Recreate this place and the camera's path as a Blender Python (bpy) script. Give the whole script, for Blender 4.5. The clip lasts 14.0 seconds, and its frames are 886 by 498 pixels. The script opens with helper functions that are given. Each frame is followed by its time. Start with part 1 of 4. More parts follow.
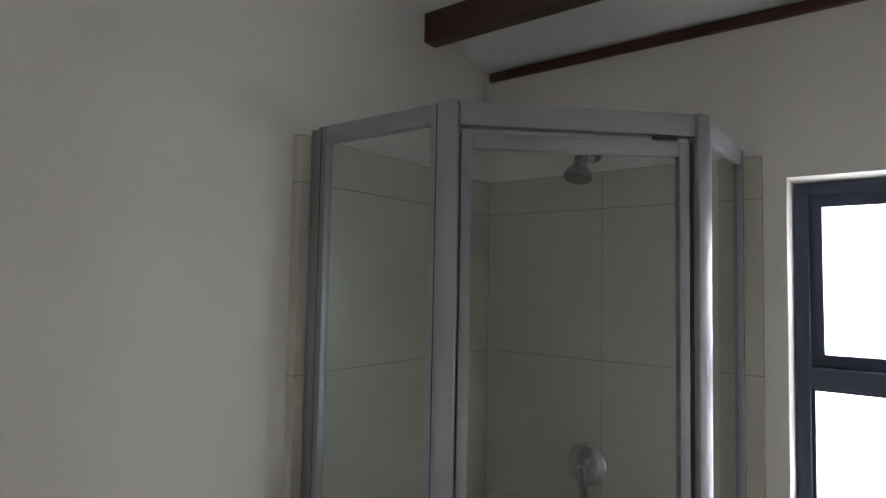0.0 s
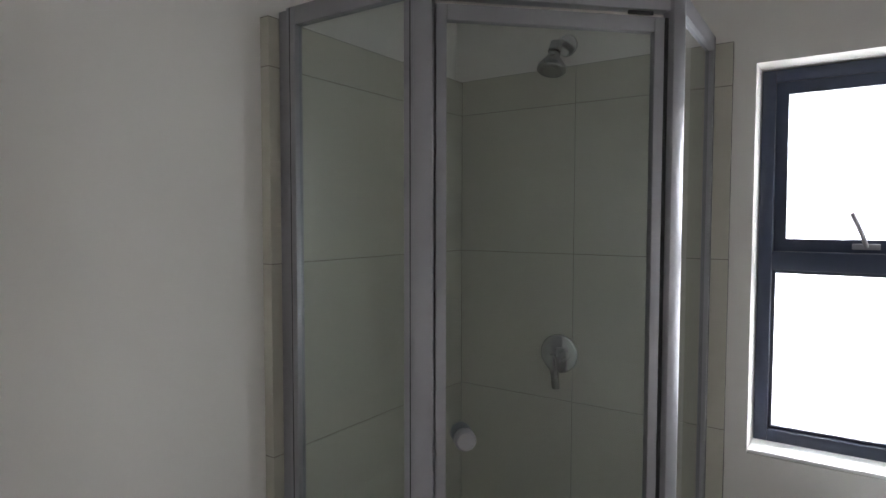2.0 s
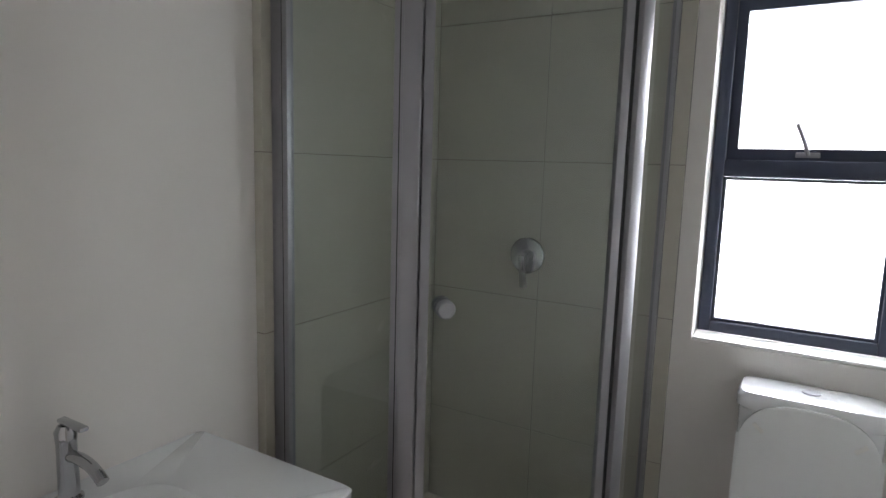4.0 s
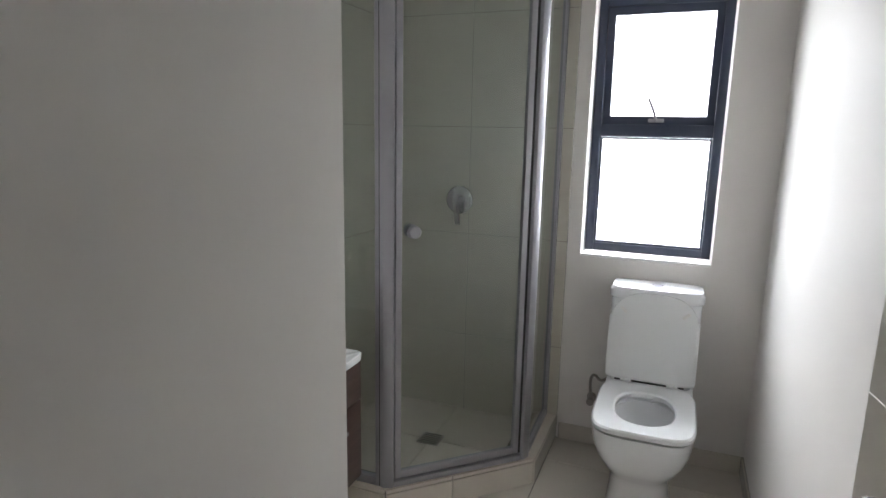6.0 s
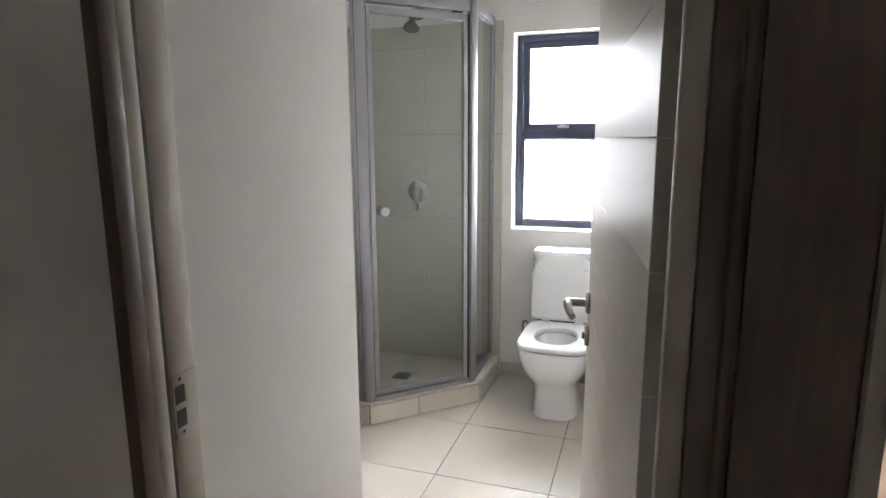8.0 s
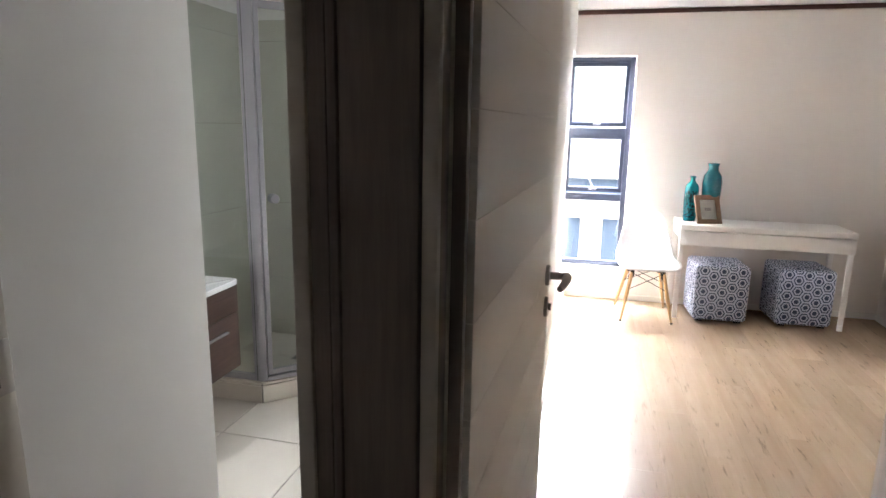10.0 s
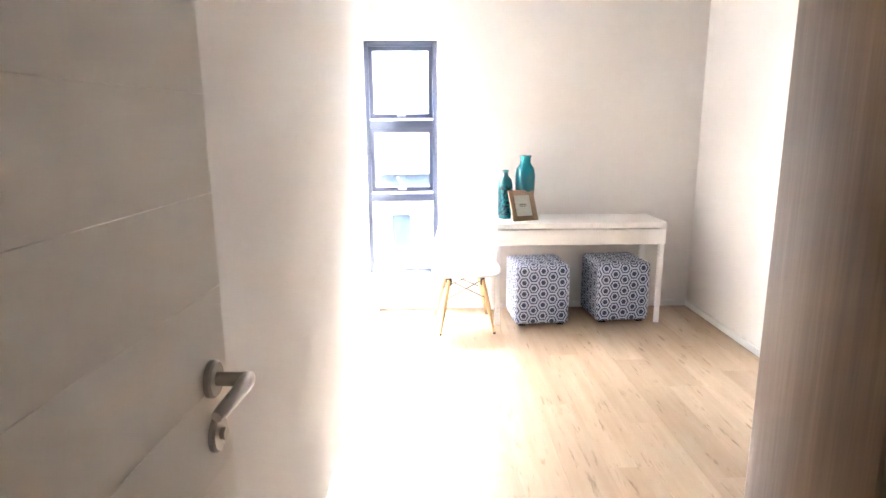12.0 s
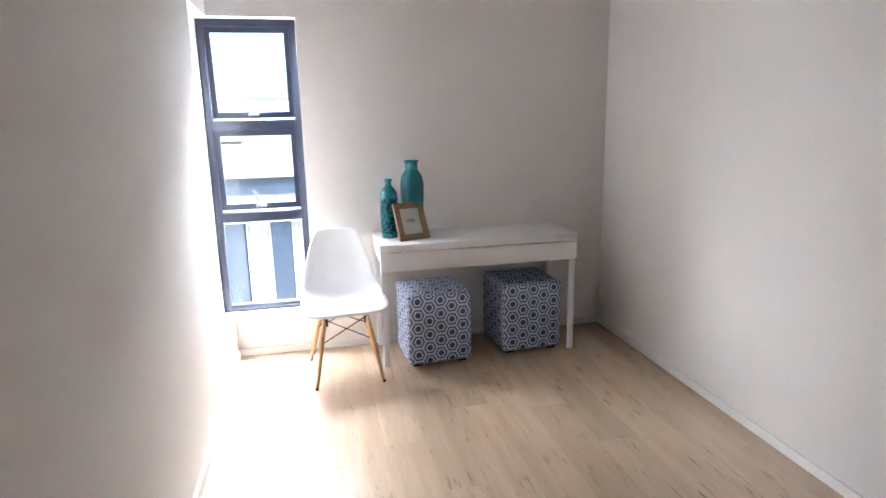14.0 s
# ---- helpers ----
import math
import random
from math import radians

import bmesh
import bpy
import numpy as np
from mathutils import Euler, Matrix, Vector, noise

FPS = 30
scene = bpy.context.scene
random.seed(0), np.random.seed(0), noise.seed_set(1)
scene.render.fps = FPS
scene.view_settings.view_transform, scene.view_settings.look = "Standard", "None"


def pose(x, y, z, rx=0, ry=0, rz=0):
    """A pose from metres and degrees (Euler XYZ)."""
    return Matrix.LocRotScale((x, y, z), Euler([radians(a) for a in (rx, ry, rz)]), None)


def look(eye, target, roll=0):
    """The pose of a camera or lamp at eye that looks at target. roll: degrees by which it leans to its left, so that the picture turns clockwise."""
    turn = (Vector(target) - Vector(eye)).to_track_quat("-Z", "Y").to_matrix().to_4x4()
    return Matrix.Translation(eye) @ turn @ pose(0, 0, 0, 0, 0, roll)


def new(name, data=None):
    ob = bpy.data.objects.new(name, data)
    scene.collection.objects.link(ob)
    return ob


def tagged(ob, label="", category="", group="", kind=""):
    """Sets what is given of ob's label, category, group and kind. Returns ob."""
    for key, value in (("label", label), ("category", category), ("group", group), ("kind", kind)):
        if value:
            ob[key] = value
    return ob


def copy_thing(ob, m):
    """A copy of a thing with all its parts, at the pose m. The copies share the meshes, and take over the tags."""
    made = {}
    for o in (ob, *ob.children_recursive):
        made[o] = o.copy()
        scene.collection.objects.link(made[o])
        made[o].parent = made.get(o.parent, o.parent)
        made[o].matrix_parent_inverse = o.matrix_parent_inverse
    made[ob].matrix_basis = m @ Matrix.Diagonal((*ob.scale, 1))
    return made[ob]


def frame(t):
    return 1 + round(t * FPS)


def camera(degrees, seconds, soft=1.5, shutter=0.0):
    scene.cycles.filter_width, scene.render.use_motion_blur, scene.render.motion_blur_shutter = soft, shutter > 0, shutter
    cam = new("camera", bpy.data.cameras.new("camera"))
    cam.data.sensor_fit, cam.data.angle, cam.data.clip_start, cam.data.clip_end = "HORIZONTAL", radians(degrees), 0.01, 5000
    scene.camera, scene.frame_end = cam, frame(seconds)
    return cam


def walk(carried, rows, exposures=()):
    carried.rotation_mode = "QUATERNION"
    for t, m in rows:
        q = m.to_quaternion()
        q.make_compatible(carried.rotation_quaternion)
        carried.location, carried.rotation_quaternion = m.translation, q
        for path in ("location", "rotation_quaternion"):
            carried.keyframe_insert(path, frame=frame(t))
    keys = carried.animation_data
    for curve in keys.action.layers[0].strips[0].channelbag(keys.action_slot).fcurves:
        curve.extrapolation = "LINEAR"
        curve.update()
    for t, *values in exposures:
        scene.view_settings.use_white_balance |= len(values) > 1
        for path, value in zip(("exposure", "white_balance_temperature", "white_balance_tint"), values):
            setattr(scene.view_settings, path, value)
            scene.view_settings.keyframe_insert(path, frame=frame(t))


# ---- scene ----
cam = camera(72.9, 14.0)
PATH = [
    (0, (1.256, -1.885, 1.693), (0.041, -0.301, 1.805), 1.1),
    (0.5, (1.258, -1.883, 1.639), (0.059, -0.287, 1.755), 0.9),
    (1, (1.258, -1.887, 1.591), (0.076, -0.277, 1.678), 0.8),
    (1.5, (1.255, -1.894, 1.552), (0.097, -0.263, 1.574), 0.7),
    (2, (1.246, -1.897, 1.564), (0.114, -0.251, 1.466), 0.1),
    (2.5, (1.247, -1.909, 1.546), (0.136, -0.256, 1.372), 0.0),
    (3, (1.252, -1.926, 1.474), (0.166, -0.257, 1.28), 0.5),
    (5.3, (1.334, -2.388, 1.42), (0.488, -0.62, 1.025), 1.7),
    (5.5, (1.349, -2.469, 1.433), (0.539, -0.685, 1.032), 1.4),
    (6, (1.401, -2.674, 1.429), (0.68, -0.849, 1.043), 1.1),
    (6.5, (1.482, -2.916, 1.431), (0.802, -1.074, 1.053), 0.8),
    (7, (1.549, -3.139, 1.427), (0.886, -1.288, 1.057), 0.8),
    (7.5, (1.64, -3.318, 1.424), (0.986, -1.465, 1.054), 0.8),
    (7.7, (1.675, -3.375, 1.425), (1.032, -1.516, 1.061), 0.1),
    (9.8, (2.073, -3.544, 1.47), (1.573, -1.65, 1.064), 1.2),
    (10, (2.087, -3.515, 1.463), (1.625, -1.612, 1.057), 1.0),
    (10.5, (2.153, -3.412, 1.468), (1.812, -1.485, 1.057), 0.8),
    (11, (2.209, -3.25, 1.465), (2.009, -1.304, 1.052), 0.3),
    (11.5, (2.255, -3.05, 1.448), (2.191, -1.095, 1.031), -0.0),
    (12, (2.3, -2.806, 1.443), (2.351, -0.85, 1.029), -0.3),
    (12.5, (2.304, -2.594, 1.428), (2.454, -0.643, 1.012), -0.4),
    (13, (2.332, -2.369, 1.413), (2.579, -0.427, 1.003), -0.8),
    (13.5, (2.367, -2.177, 1.462), (2.716, -0.257, 1.025), -1.0),
    (14, (2.443, -2.015, 1.464), (2.847, -0.105, 1.029), -1.2),
]
EXPOSURES = [(0, 3.3, 6400, 10), (3, 3.4, 6400, 10), (5.5, 3.75, 6350, 10), (6.5, 4.2, 6450, 10), (7.5, 4.75, 6500, 10), (9.8, 4.45, 6350, 10), (10.5, 4.85, 6350, 10),
             (11, 5.35, 6350, 10), (11.5, 5.6, 6350, 10), (12, 5.35, 6350, 10), (13, 4.75, 6150, 10), (13.5, 4.4, 6100, 10), (14, 3.9, 5950, 10)]
walk(cam, [(t, look(eye, aim, roll)) for t, eye, aim, roll in PATH], EXPOSURES)

# world and sun: bright overcast day
world = bpy.data.worlds.new("sky")
scene.world = world
world.use_nodes = True
wn = world.node_tree
sky = wn.nodes.new("ShaderNodeTexSky")
sky.sky_type = "NISHITA"
sky.sun_disc = False
sky.sun_elevation = radians(52)
sky.sun_rotation = radians(200)
sky.dust_density = 4.0
sky.air_density = 1.2
wn.links.new(sky.outputs[0], wn.nodes["Background"].inputs[0])
wn.nodes["Background"].inputs[1].default_value = 0.055
sun_data = bpy.data.lights.new("sun", "SUN")
sun_data.energy = 0.5
sun_data.angle = radians(12)
sun_data.color = (1.0, 0.96, 0.9)
sun = new("sun", sun_data)
sun.matrix_world = look((0, -6, 12), (0, 2, 0))


def sky_lamp(name, eye, aim, wide, high, energy, tint, spread=180):
    """Daylight that comes in by an opening, as a lamp outside it."""
    data = bpy.data.lights.new(name, "AREA")
    data.shape, data.size, data.size_y, data.energy, data.color = "RECTANGLE", wide, high, energy, tint
    data.spread = radians(spread)
    lamp = new(name, data)
    lamp.matrix_world = look(eye, aim)
    return lamp


sky_lamp("bathroom_daylight", (1.27, 0.42, 1.48), (1.27, -0.58, 1.28), 0.74, 1.25, 2.2, (0.95, 0.98, 1.0))
sky_lamp("bedroom_high_daylight", (2.45, 2.75, 2.85), (2.45, 1.6, 1.45), 1.3, 1.1, 74, (0.97, 0.965, 1.0))
sky_lamp("bedroom_low_daylight", (0.9, 2.4, 2.0), (2.2, 1.75, 1.1), 1.1, 1.6, 15, (0.97, 0.965, 1.0), 120)


# materials
def node_mat(name):
    m = bpy.data.materials.new(name)
    m.use_nodes = True
    return m, m.node_tree, m.node_tree.nodes["Principled BSDF"]


def put(nt, kind, **values):
    n = nt.nodes.new(kind)
    for key, value in values.items():
        n.inputs[key].default_value = value
    return n


def noise_of(nt, scale, detail=4.0, stretch=None, rough=0.6, shift=False):
    """A noise in metres, stretched along an axis where wanted; shift: each object its own piece of it."""
    tc = nt.nodes.new("ShaderNodeTexCoord")
    mp = nt.nodes.new("ShaderNodeMapping")
    nt.links.new(tc.outputs["Object"], mp.inputs["Vector"])
    if stretch:
        mp.inputs["Scale"].default_value = stretch
    if shift:
        info = nt.nodes.new("ShaderNodeObjectInfo")
        mul = nt.nodes.new("ShaderNodeVectorMath")
        mul.operation = "SCALE"
        mul.inputs[0].default_value = (37.0, 61.0, 23.0)
        nt.links.new(info.outputs["Random"], mul.inputs["Scale"])
        nt.links.new(mul.outputs[0], mp.inputs["Location"])
    n = put(nt, "ShaderNodeTexNoise", Scale=scale, Detail=detail, Roughness=rough)
    nt.links.new(mp.outputs[0], n.inputs["Vector"])
    return n


def ramp(nt, source, stops):
    r = nt.nodes.new("ShaderNodeValToRGB")
    while len(r.color_ramp.elements) < len(stops):
        r.color_ramp.elements.new(0.5)
    for e, (p, c) in zip(r.color_ramp.elements, stops):
        e.position, e.color = p, (*c, 1)
    nt.links.new(source, r.inputs[0])
    return r


def scaled(c, k):
    return tuple(min(1.0, v * k) for v in c)


def surf(name, base, rough=0.5, metal=0.0, var=0.06, scale=2.5, fine=90.0, bump=0.05, coat=0.0, shift=False, shine=0.5):
    """A plain surface with stains at one scale, grain at another and fine relief."""
    m, nt, b = node_mat(name)
    big = noise_of(nt, scale, 5.0, shift=shift)
    small = noise_of(nt, fine, 3.0)
    mix = put(nt, "ShaderNodeMath")
    mix.operation = "MULTIPLY_ADD"
    nt.links.new(small.outputs[0], mix.inputs[0])
    mix.inputs[1].default_value = 0.25
    nt.links.new(big.outputs[0], mix.inputs[2])
    col = ramp(nt, mix.outputs[0], [(0.3, scaled(base, 1 - var)), (0.95, scaled(base, 1 + var))])
    nt.links.new(col.outputs[0], b.inputs["Base Color"])
    rr = put(nt, "ShaderNodeMapRange")
    rr.inputs["To Min"].default_value, rr.inputs["To Max"].default_value = max(0.02, rough * 0.85), min(1, rough * 1.15)
    nt.links.new(big.outputs[0], rr.inputs[0])
    nt.links.new(rr.outputs[0], b.inputs["Roughness"])
    b.inputs["Metallic"].default_value = metal
    b.inputs["Coat Weight"].default_value = coat
    b.inputs["Coat Roughness"].default_value = 0.08
    b.inputs["Specular IOR Level"].default_value = shine
    if bump:
        bp = put(nt, "ShaderNodeBump", Strength=bump, Distance=0.004)
        nt.links.new(mix.outputs[0], bp.inputs["Height"])
        nt.links.new(bp.outputs[0], b.inputs["Normal"])
    return m


def wood(name, dark, light, rough, stretch, scale=9.0, knots=0.0, shift=True, coat=0.0, streaks=0.35):
    """Grain along the axis with the small stretch; knots: share of dark flecks."""
    m, nt, b = node_mat(name)
    grain = noise_of(nt, scale, 6.0, stretch, 0.65, shift)
    streak = noise_of(nt, scale * 5, 4.0, stretch, 0.6, shift)
    broad = noise_of(nt, 1.3, 3.0, None, 0.5, shift)
    add = put(nt, "ShaderNodeMath")
    add.operation = "MULTIPLY_ADD"
    nt.links.new(streak.outputs[0], add.inputs[0])
    add.inputs[1].default_value = streaks
    nt.links.new(grain.outputs[0], add.inputs[2])
    add2 = put(nt, "ShaderNodeMath")
    add2.operation = "MULTIPLY_ADD"
    nt.links.new(broad.outputs[0], add2.inputs[0])
    add2.inputs[1].default_value = 0.3
    nt.links.new(add.outputs[0], add2.inputs[2])
    mid = tuple((p + q) / 2 for p, q in zip(dark, light))
    col = ramp(nt, add2.outputs[0], [(0.5, dark), (0.78, mid), (1.05, light)])
    out = col.outputs[0]
    if knots:
        fleck = noise_of(nt, 6.5, 3.0, (6.0, 0.75, 1.0), 0.65, shift)
        mask = ramp(nt, fleck.outputs[0], [(0.652 - knots, (0, 0, 0)), (0.77 - knots, (1, 1, 1))])
        mixc = nt.nodes.new("ShaderNodeMix")
        mixc.data_type = "RGBA"
        fac = put(nt, "ShaderNodeMath")
        fac.operation = "MULTIPLY"
        nt.links.new(mask.outputs[0], fac.inputs[0])
        fac.inputs[1].default_value = 0.62
        nt.links.new(fac.outputs[0], mixc.inputs[0])
        nt.links.new(out, mixc.inputs[6])
        mixc.inputs[7].default_value = (*scaled(dark, 0.42), 1)
        out = mixc.outputs[2]
    info = nt.nodes.new("ShaderNodeObjectInfo")
    hsv = nt.nodes.new("ShaderNodeHueSaturation")
    val = put(nt, "ShaderNodeMapRange")
    val.inputs["To Min"].default_value, val.inputs["To Max"].default_value = 0.93, 1.06
    nt.links.new(info.outputs["Random"], val.inputs[0])
    nt.links.new(val.outputs[0], hsv.inputs["Value"])
    nt.links.new(out, hsv.inputs["Color"])
    nt.links.new(hsv.outputs[0], b.inputs["Base Color"])
    b.inputs["Roughness"].default_value = rough
    b.inputs["Coat Weight"].default_value = coat
    b.inputs["Coat Roughness"].default_value = 0.2
    bp = put(nt, "ShaderNodeBump", Strength=0.06, Distance=0.002)
    nt.links.new(add.outputs[0], bp.inputs["Height"])
    nt.links.new(bp.outputs[0], b.inputs["Normal"])
    return m


def glass(name, rough, tint=(1, 1, 1)):
    m, nt, b = node_mat(name)
    b.inputs["Base Color"].default_value = (*tint, 1)
    b.inputs["Transmission Weight"].default_value = 1.0
    b.inputs["Roughness"].default_value = rough
    b.inputs["IOR"].default_value = 1.45
    return m


def hexagons(name, pitch, dark, light):
    """Woven cloth with a pattern of nested hexagons, laid out in metres on the UV map."""
    m, nt, b = node_mat(name)
    uv = nt.nodes.new("ShaderNodeUVMap")
    uv.uv_map = "cloth"

    def vec(op, a, c=None, d=None):
        n = nt.nodes.new("ShaderNodeVectorMath")
        n.operation = op
        for k, v in enumerate((a, c, d)):
            if v is None:
                continue
            if isinstance(v, tuple):
                n.inputs[k].default_value = v
            else:
                nt.links.new(v, n.inputs[k])
        return n

    def calc(op, a, c):
        n = nt.nodes.new("ShaderNodeMath")
        n.operation = op
        for k, v in enumerate((a, c)):
            if isinstance(v, (int, float)):
                n.inputs[k].default_value = v
            else:
                nt.links.new(v, n.inputs[k])
        return n.outputs[0]

    size = (1.0, 3 ** 0.5, 1.0)
    p = vec("MULTIPLY", uv.outputs[0], (1 / pitch, 1 / (pitch * 0.96), 0)).outputs[0]
    half = tuple(v / 2 for v in size)
    low = tuple(-v for v in half)
    g1 = vec("WRAP", p, half, low).outputs[0]
    q = vec("SUBTRACT", p, (0.5, 3 ** 0.5 / 2, 0)).outputs[0]
    g2 = vec("WRAP", q, half, low).outputs[0]

    def reach(g):
        s = nt.nodes.new("ShaderNodeSeparateXYZ")
        nt.links.new(vec("ABSOLUTE", g).outputs[0], s.inputs[0])
        slant = calc("ADD", calc("MULTIPLY", s.outputs[0], 0.5), calc("MULTIPLY", s.outputs[1], 3 ** 0.5 / 2))
        return calc("MULTIPLY", calc("MAXIMUM", s.outputs[0], slant), 2.0)

    h = calc("MINIMUM", reach(g1), reach(g2))
    wob = noise_of(nt, 400.0, 2.0)
    h = calc("ADD", h, calc("MULTIPLY", calc("SUBTRACT", wob.outputs[0], 0.5), 0.03))
    r = nt.nodes.new("ShaderNodeValToRGB")
    for pos, c in ((0.40, light), (0.64, dark), (0.84, light)):
        e = r.color_ramp.elements.new(pos)
        e.color = (*c, 1)
    els = r.color_ramp.elements
    els[0].color = (*dark, 1)
    els[-1].color = (*light, 1)
    r.color_ramp.interpolation = "CONSTANT"
    nt.links.new(h, r.inputs[0])
    nt.links.new(r.outputs[0], b.inputs["Base Color"])
    b.inputs["Roughness"].default_value = 0.9
    b.inputs["Sheen Weight"].default_value = 0.15
    weave = noise_of(nt, 700.0, 1.0)
    bp = put(nt, "ShaderNodeBump", Strength=0.1, Distance=0.0006)
    nt.links.new(weave.outputs[0], bp.inputs["Height"])
    nt.links.new(bp.outputs[0], b.inputs["Normal"])
    return m


WALL = surf("cream_wall_paint", (0.80, 0.768, 0.735), 0.75, var=0.025, scale=1.2, fine=160, bump=0.06, shine=0.22)
REVEAL = surf("white_reveal_paint", (0.82, 0.82, 0.79), 0.5, var=0.02, scale=3, bump=0.04)
CEILING = surf("white_ceiling_board", (0.82, 0.82, 0.82), 0.7, var=0.02, scale=1.0, bump=0.03)
SKIRT = surf("white_gloss_skirting", (0.82, 0.81, 0.78), 0.3, var=0.03, bump=0.02)
TILE = surf("cream_floor_tile", (0.66, 0.61, 0.535), 0.22, var=0.05, scale=4, fine=60, bump=0.015, shift=True)
WTILE = surf("grey_cream_wall_tile", (0.57, 0.545, 0.465), 0.26, var=0.04, scale=3, fine=50, bump=0.015, shift=True)
GROUT = surf("grey_grout", (0.22, 0.20, 0.18), 0.9, var=0.15, scale=12, bump=0.1)
ALU = surf("satin_silver_aluminium", (0.36, 0.355, 0.38), 0.42, 0.6, var=0.03, scale=5, bump=0.01)
# Black rubber; also paints the shade of gaps, grooves, holes and slots.
RUBBER_GAP = surf("black_rubber_and_gap_shade", (0.02, 0.02, 0.022), 0.6, var=0.1, bump=0.02)
NAVY = surf("charcoal_window_frame", (0.036, 0.045, 0.078), 0.4, var=0.06, scale=6, bump=0.02)
CHROME = surf("chrome", (0.45, 0.45, 0.465), 0.08, 1.0, var=0.02, bump=0.0)
STEEL = surf("brushed_steel", (0.34, 0.315, 0.29), 0.3, 1.0, var=0.06, scale=20, bump=0.02)
CERAMIC = surf("white_ceramic", (0.84, 0.85, 0.86), 0.12, var=0.012, scale=2, bump=0.0, coat=0.5)
SEAT = surf("white_seat_plastic", (0.84, 0.85, 0.85), 0.22, var=0.012, bump=0.0)
DOOR = surf("cream_door_enamel", (0.79, 0.75, 0.68), 0.40, var=0.025, scale=2.0, fine=45, bump=0.006, shine=0.07)
BOARD = surf("white_laminate", (0.84, 0.83, 0.82), 0.42, var=0.012, bump=0.01)
SHELL = surf("white_moulded_plastic", (0.86, 0.86, 0.86), 0.32, var=0.01, bump=0.0)
BLACK = surf("black_steel_wire", (0.02, 0.02, 0.02), 0.4, 0.6, var=0.1, bump=0.0)
TEAL = surf("teal_glaze", (0.002, 0.17, 0.21), 0.08, var=0.2, scale=14, bump=0.01, coat=0.8)
# Darker teal: shade inside the pierced vase, put into the colour.
INSIDE_SHADE = surf("shaded_teal_inside", (0.001, 0.024, 0.034), 0.9, var=0.1, bump=0.0, shine=0.1)
PAPER = surf("white_paper", (0.82, 0.81, 0.78), 0.8, var=0.02, bump=0.02)
INK = surf("grey_ink", (0.12, 0.12, 0.12), 0.8, var=0.1, bump=0.0)
PLASTER = surf("white_outside_plaster", (0.8, 0.8, 0.79), 0.85, var=0.06, scale=0.8, fine=30, bump=0.1)
BLUEGREY = surf("blue_grey_outside_paint", (0.045, 0.07, 0.115), 0.7, var=0.08, scale=1.0, bump=0.05)
SHEET = surf("pale_roof_sheet", (0.30, 0.31, 0.32), 0.5, var=0.07, scale=0.6, fine=15, bump=0.03)
PAVING = surf("concrete_ground", (0.38, 0.36, 0.33), 0.9, var=0.12, scale=0.4, fine=18, bump=0.15)
BEAM = wood("red_brown_beam", (0.035, 0.010, 0.008), (0.085, 0.026, 0.018), 0.4, (0.3, 6.0, 6.0), 6.0, shift=False)
FRAME = wood("dark_brown_door_frame", (0.085, 0.058, 0.043), (0.150, 0.106, 0.079), 0.45, (8.0, 8.0, 0.5), 8.0, shift=False, coat=0.04)
OLIVE = wood("mid_brown_jamb", (0.10, 0.068, 0.042), (0.17, 0.12, 0.075), 0.4, (8.0, 8.0, 0.5), 8.0, shift=False, coat=0.2)
# Pale edge colour; on the casing beads it paints in a glossy highlight.
EDGE_GLINT = surf("pale_edge_and_glint", (0.42, 0.37, 0.31), 0.6, var=0.05, bump=0.02)
ROBE = wood("brown_wardrobe_veneer", (0.19, 0.103, 0.053), (0.33, 0.20, 0.118), 0.45, (4.0, 4.0, 0.22), 3.0, shift=False, streaks=0.10)
STILE = wood("grey_brown_veneer", (0.165, 0.095, 0.050), (0.31, 0.19, 0.108), 0.45, (7.0, 7.0, 0.25), 5.0, shift=False, streaks=0.3)
VANITY = wood("dark_wenge_veneer", (0.035, 0.018, 0.014), (0.085, 0.048, 0.038), 0.38, (9.0, 0.5, 9.0), 8.0, shift=False)
PLANK = wood("pale_oak_laminate", (0.50, 0.365, 0.245), (0.63, 0.485, 0.345), 0.26, (4.0, 0.35, 4.0), 3.5, knots=0.050, coat=0.5, streaks=0.16)
BEECH = wood("beech_dowel", (0.50, 0.30, 0.13), (0.68, 0.45, 0.23), 0.4, (14.0, 14.0, 1.2), 8.0, shift=False)
PICTURE = wood("brown_picture_frame", (0.14, 0.085, 0.045), (0.30, 0.20, 0.12), 0.5, (3.0, 3.0, 9.0), 14.0, shift=False)
CLOTH = hexagons("hexagon_cloth", 0.082, (0.042, 0.062, 0.128), (0.52, 0.58, 0.73))
CLEAR = glass("clear_glass", 0.0, (0.93, 0.97, 0.95))
SMOKE = glass("shower_glass", 0.0, (0.86, 0.91, 0.89))
FROST = glass("frosted_glass", 0.17, (0.95, 0.98, 1.0))


# helpers for shapes
def finish(name, bm, material, parent=None, label="", smooth=False):
    bmesh.ops.recalc_face_normals(bm, faces=bm.faces)
    me = bpy.data.meshes.new(name)
    bm.to_mesh(me)
    bm.free()
    for m in material if isinstance(material, (list, tuple)) else [material]:
        me.materials.append(m)
    if smooth:
        me.polygons.foreach_set("use_smooth", [True] * len(me.polygons))
        me.set_sharp_from_angle(angle=radians(38))
    ob = new(name, me)
    if parent:
        ob.parent = parent
    if label:
        tagged(ob, label)
    return ob


def part(name, bm, material, parent, label="", smooth=True):
    return finish(name, bm, material, parent, label, smooth)


def thing(name, label, category, at=None, group="", kind=""):
    ob = new(name)
    ob.empty_display_size = 0.1
    if at is not None:
        ob.matrix_world = at
    return tagged(ob, label, category, group, kind)


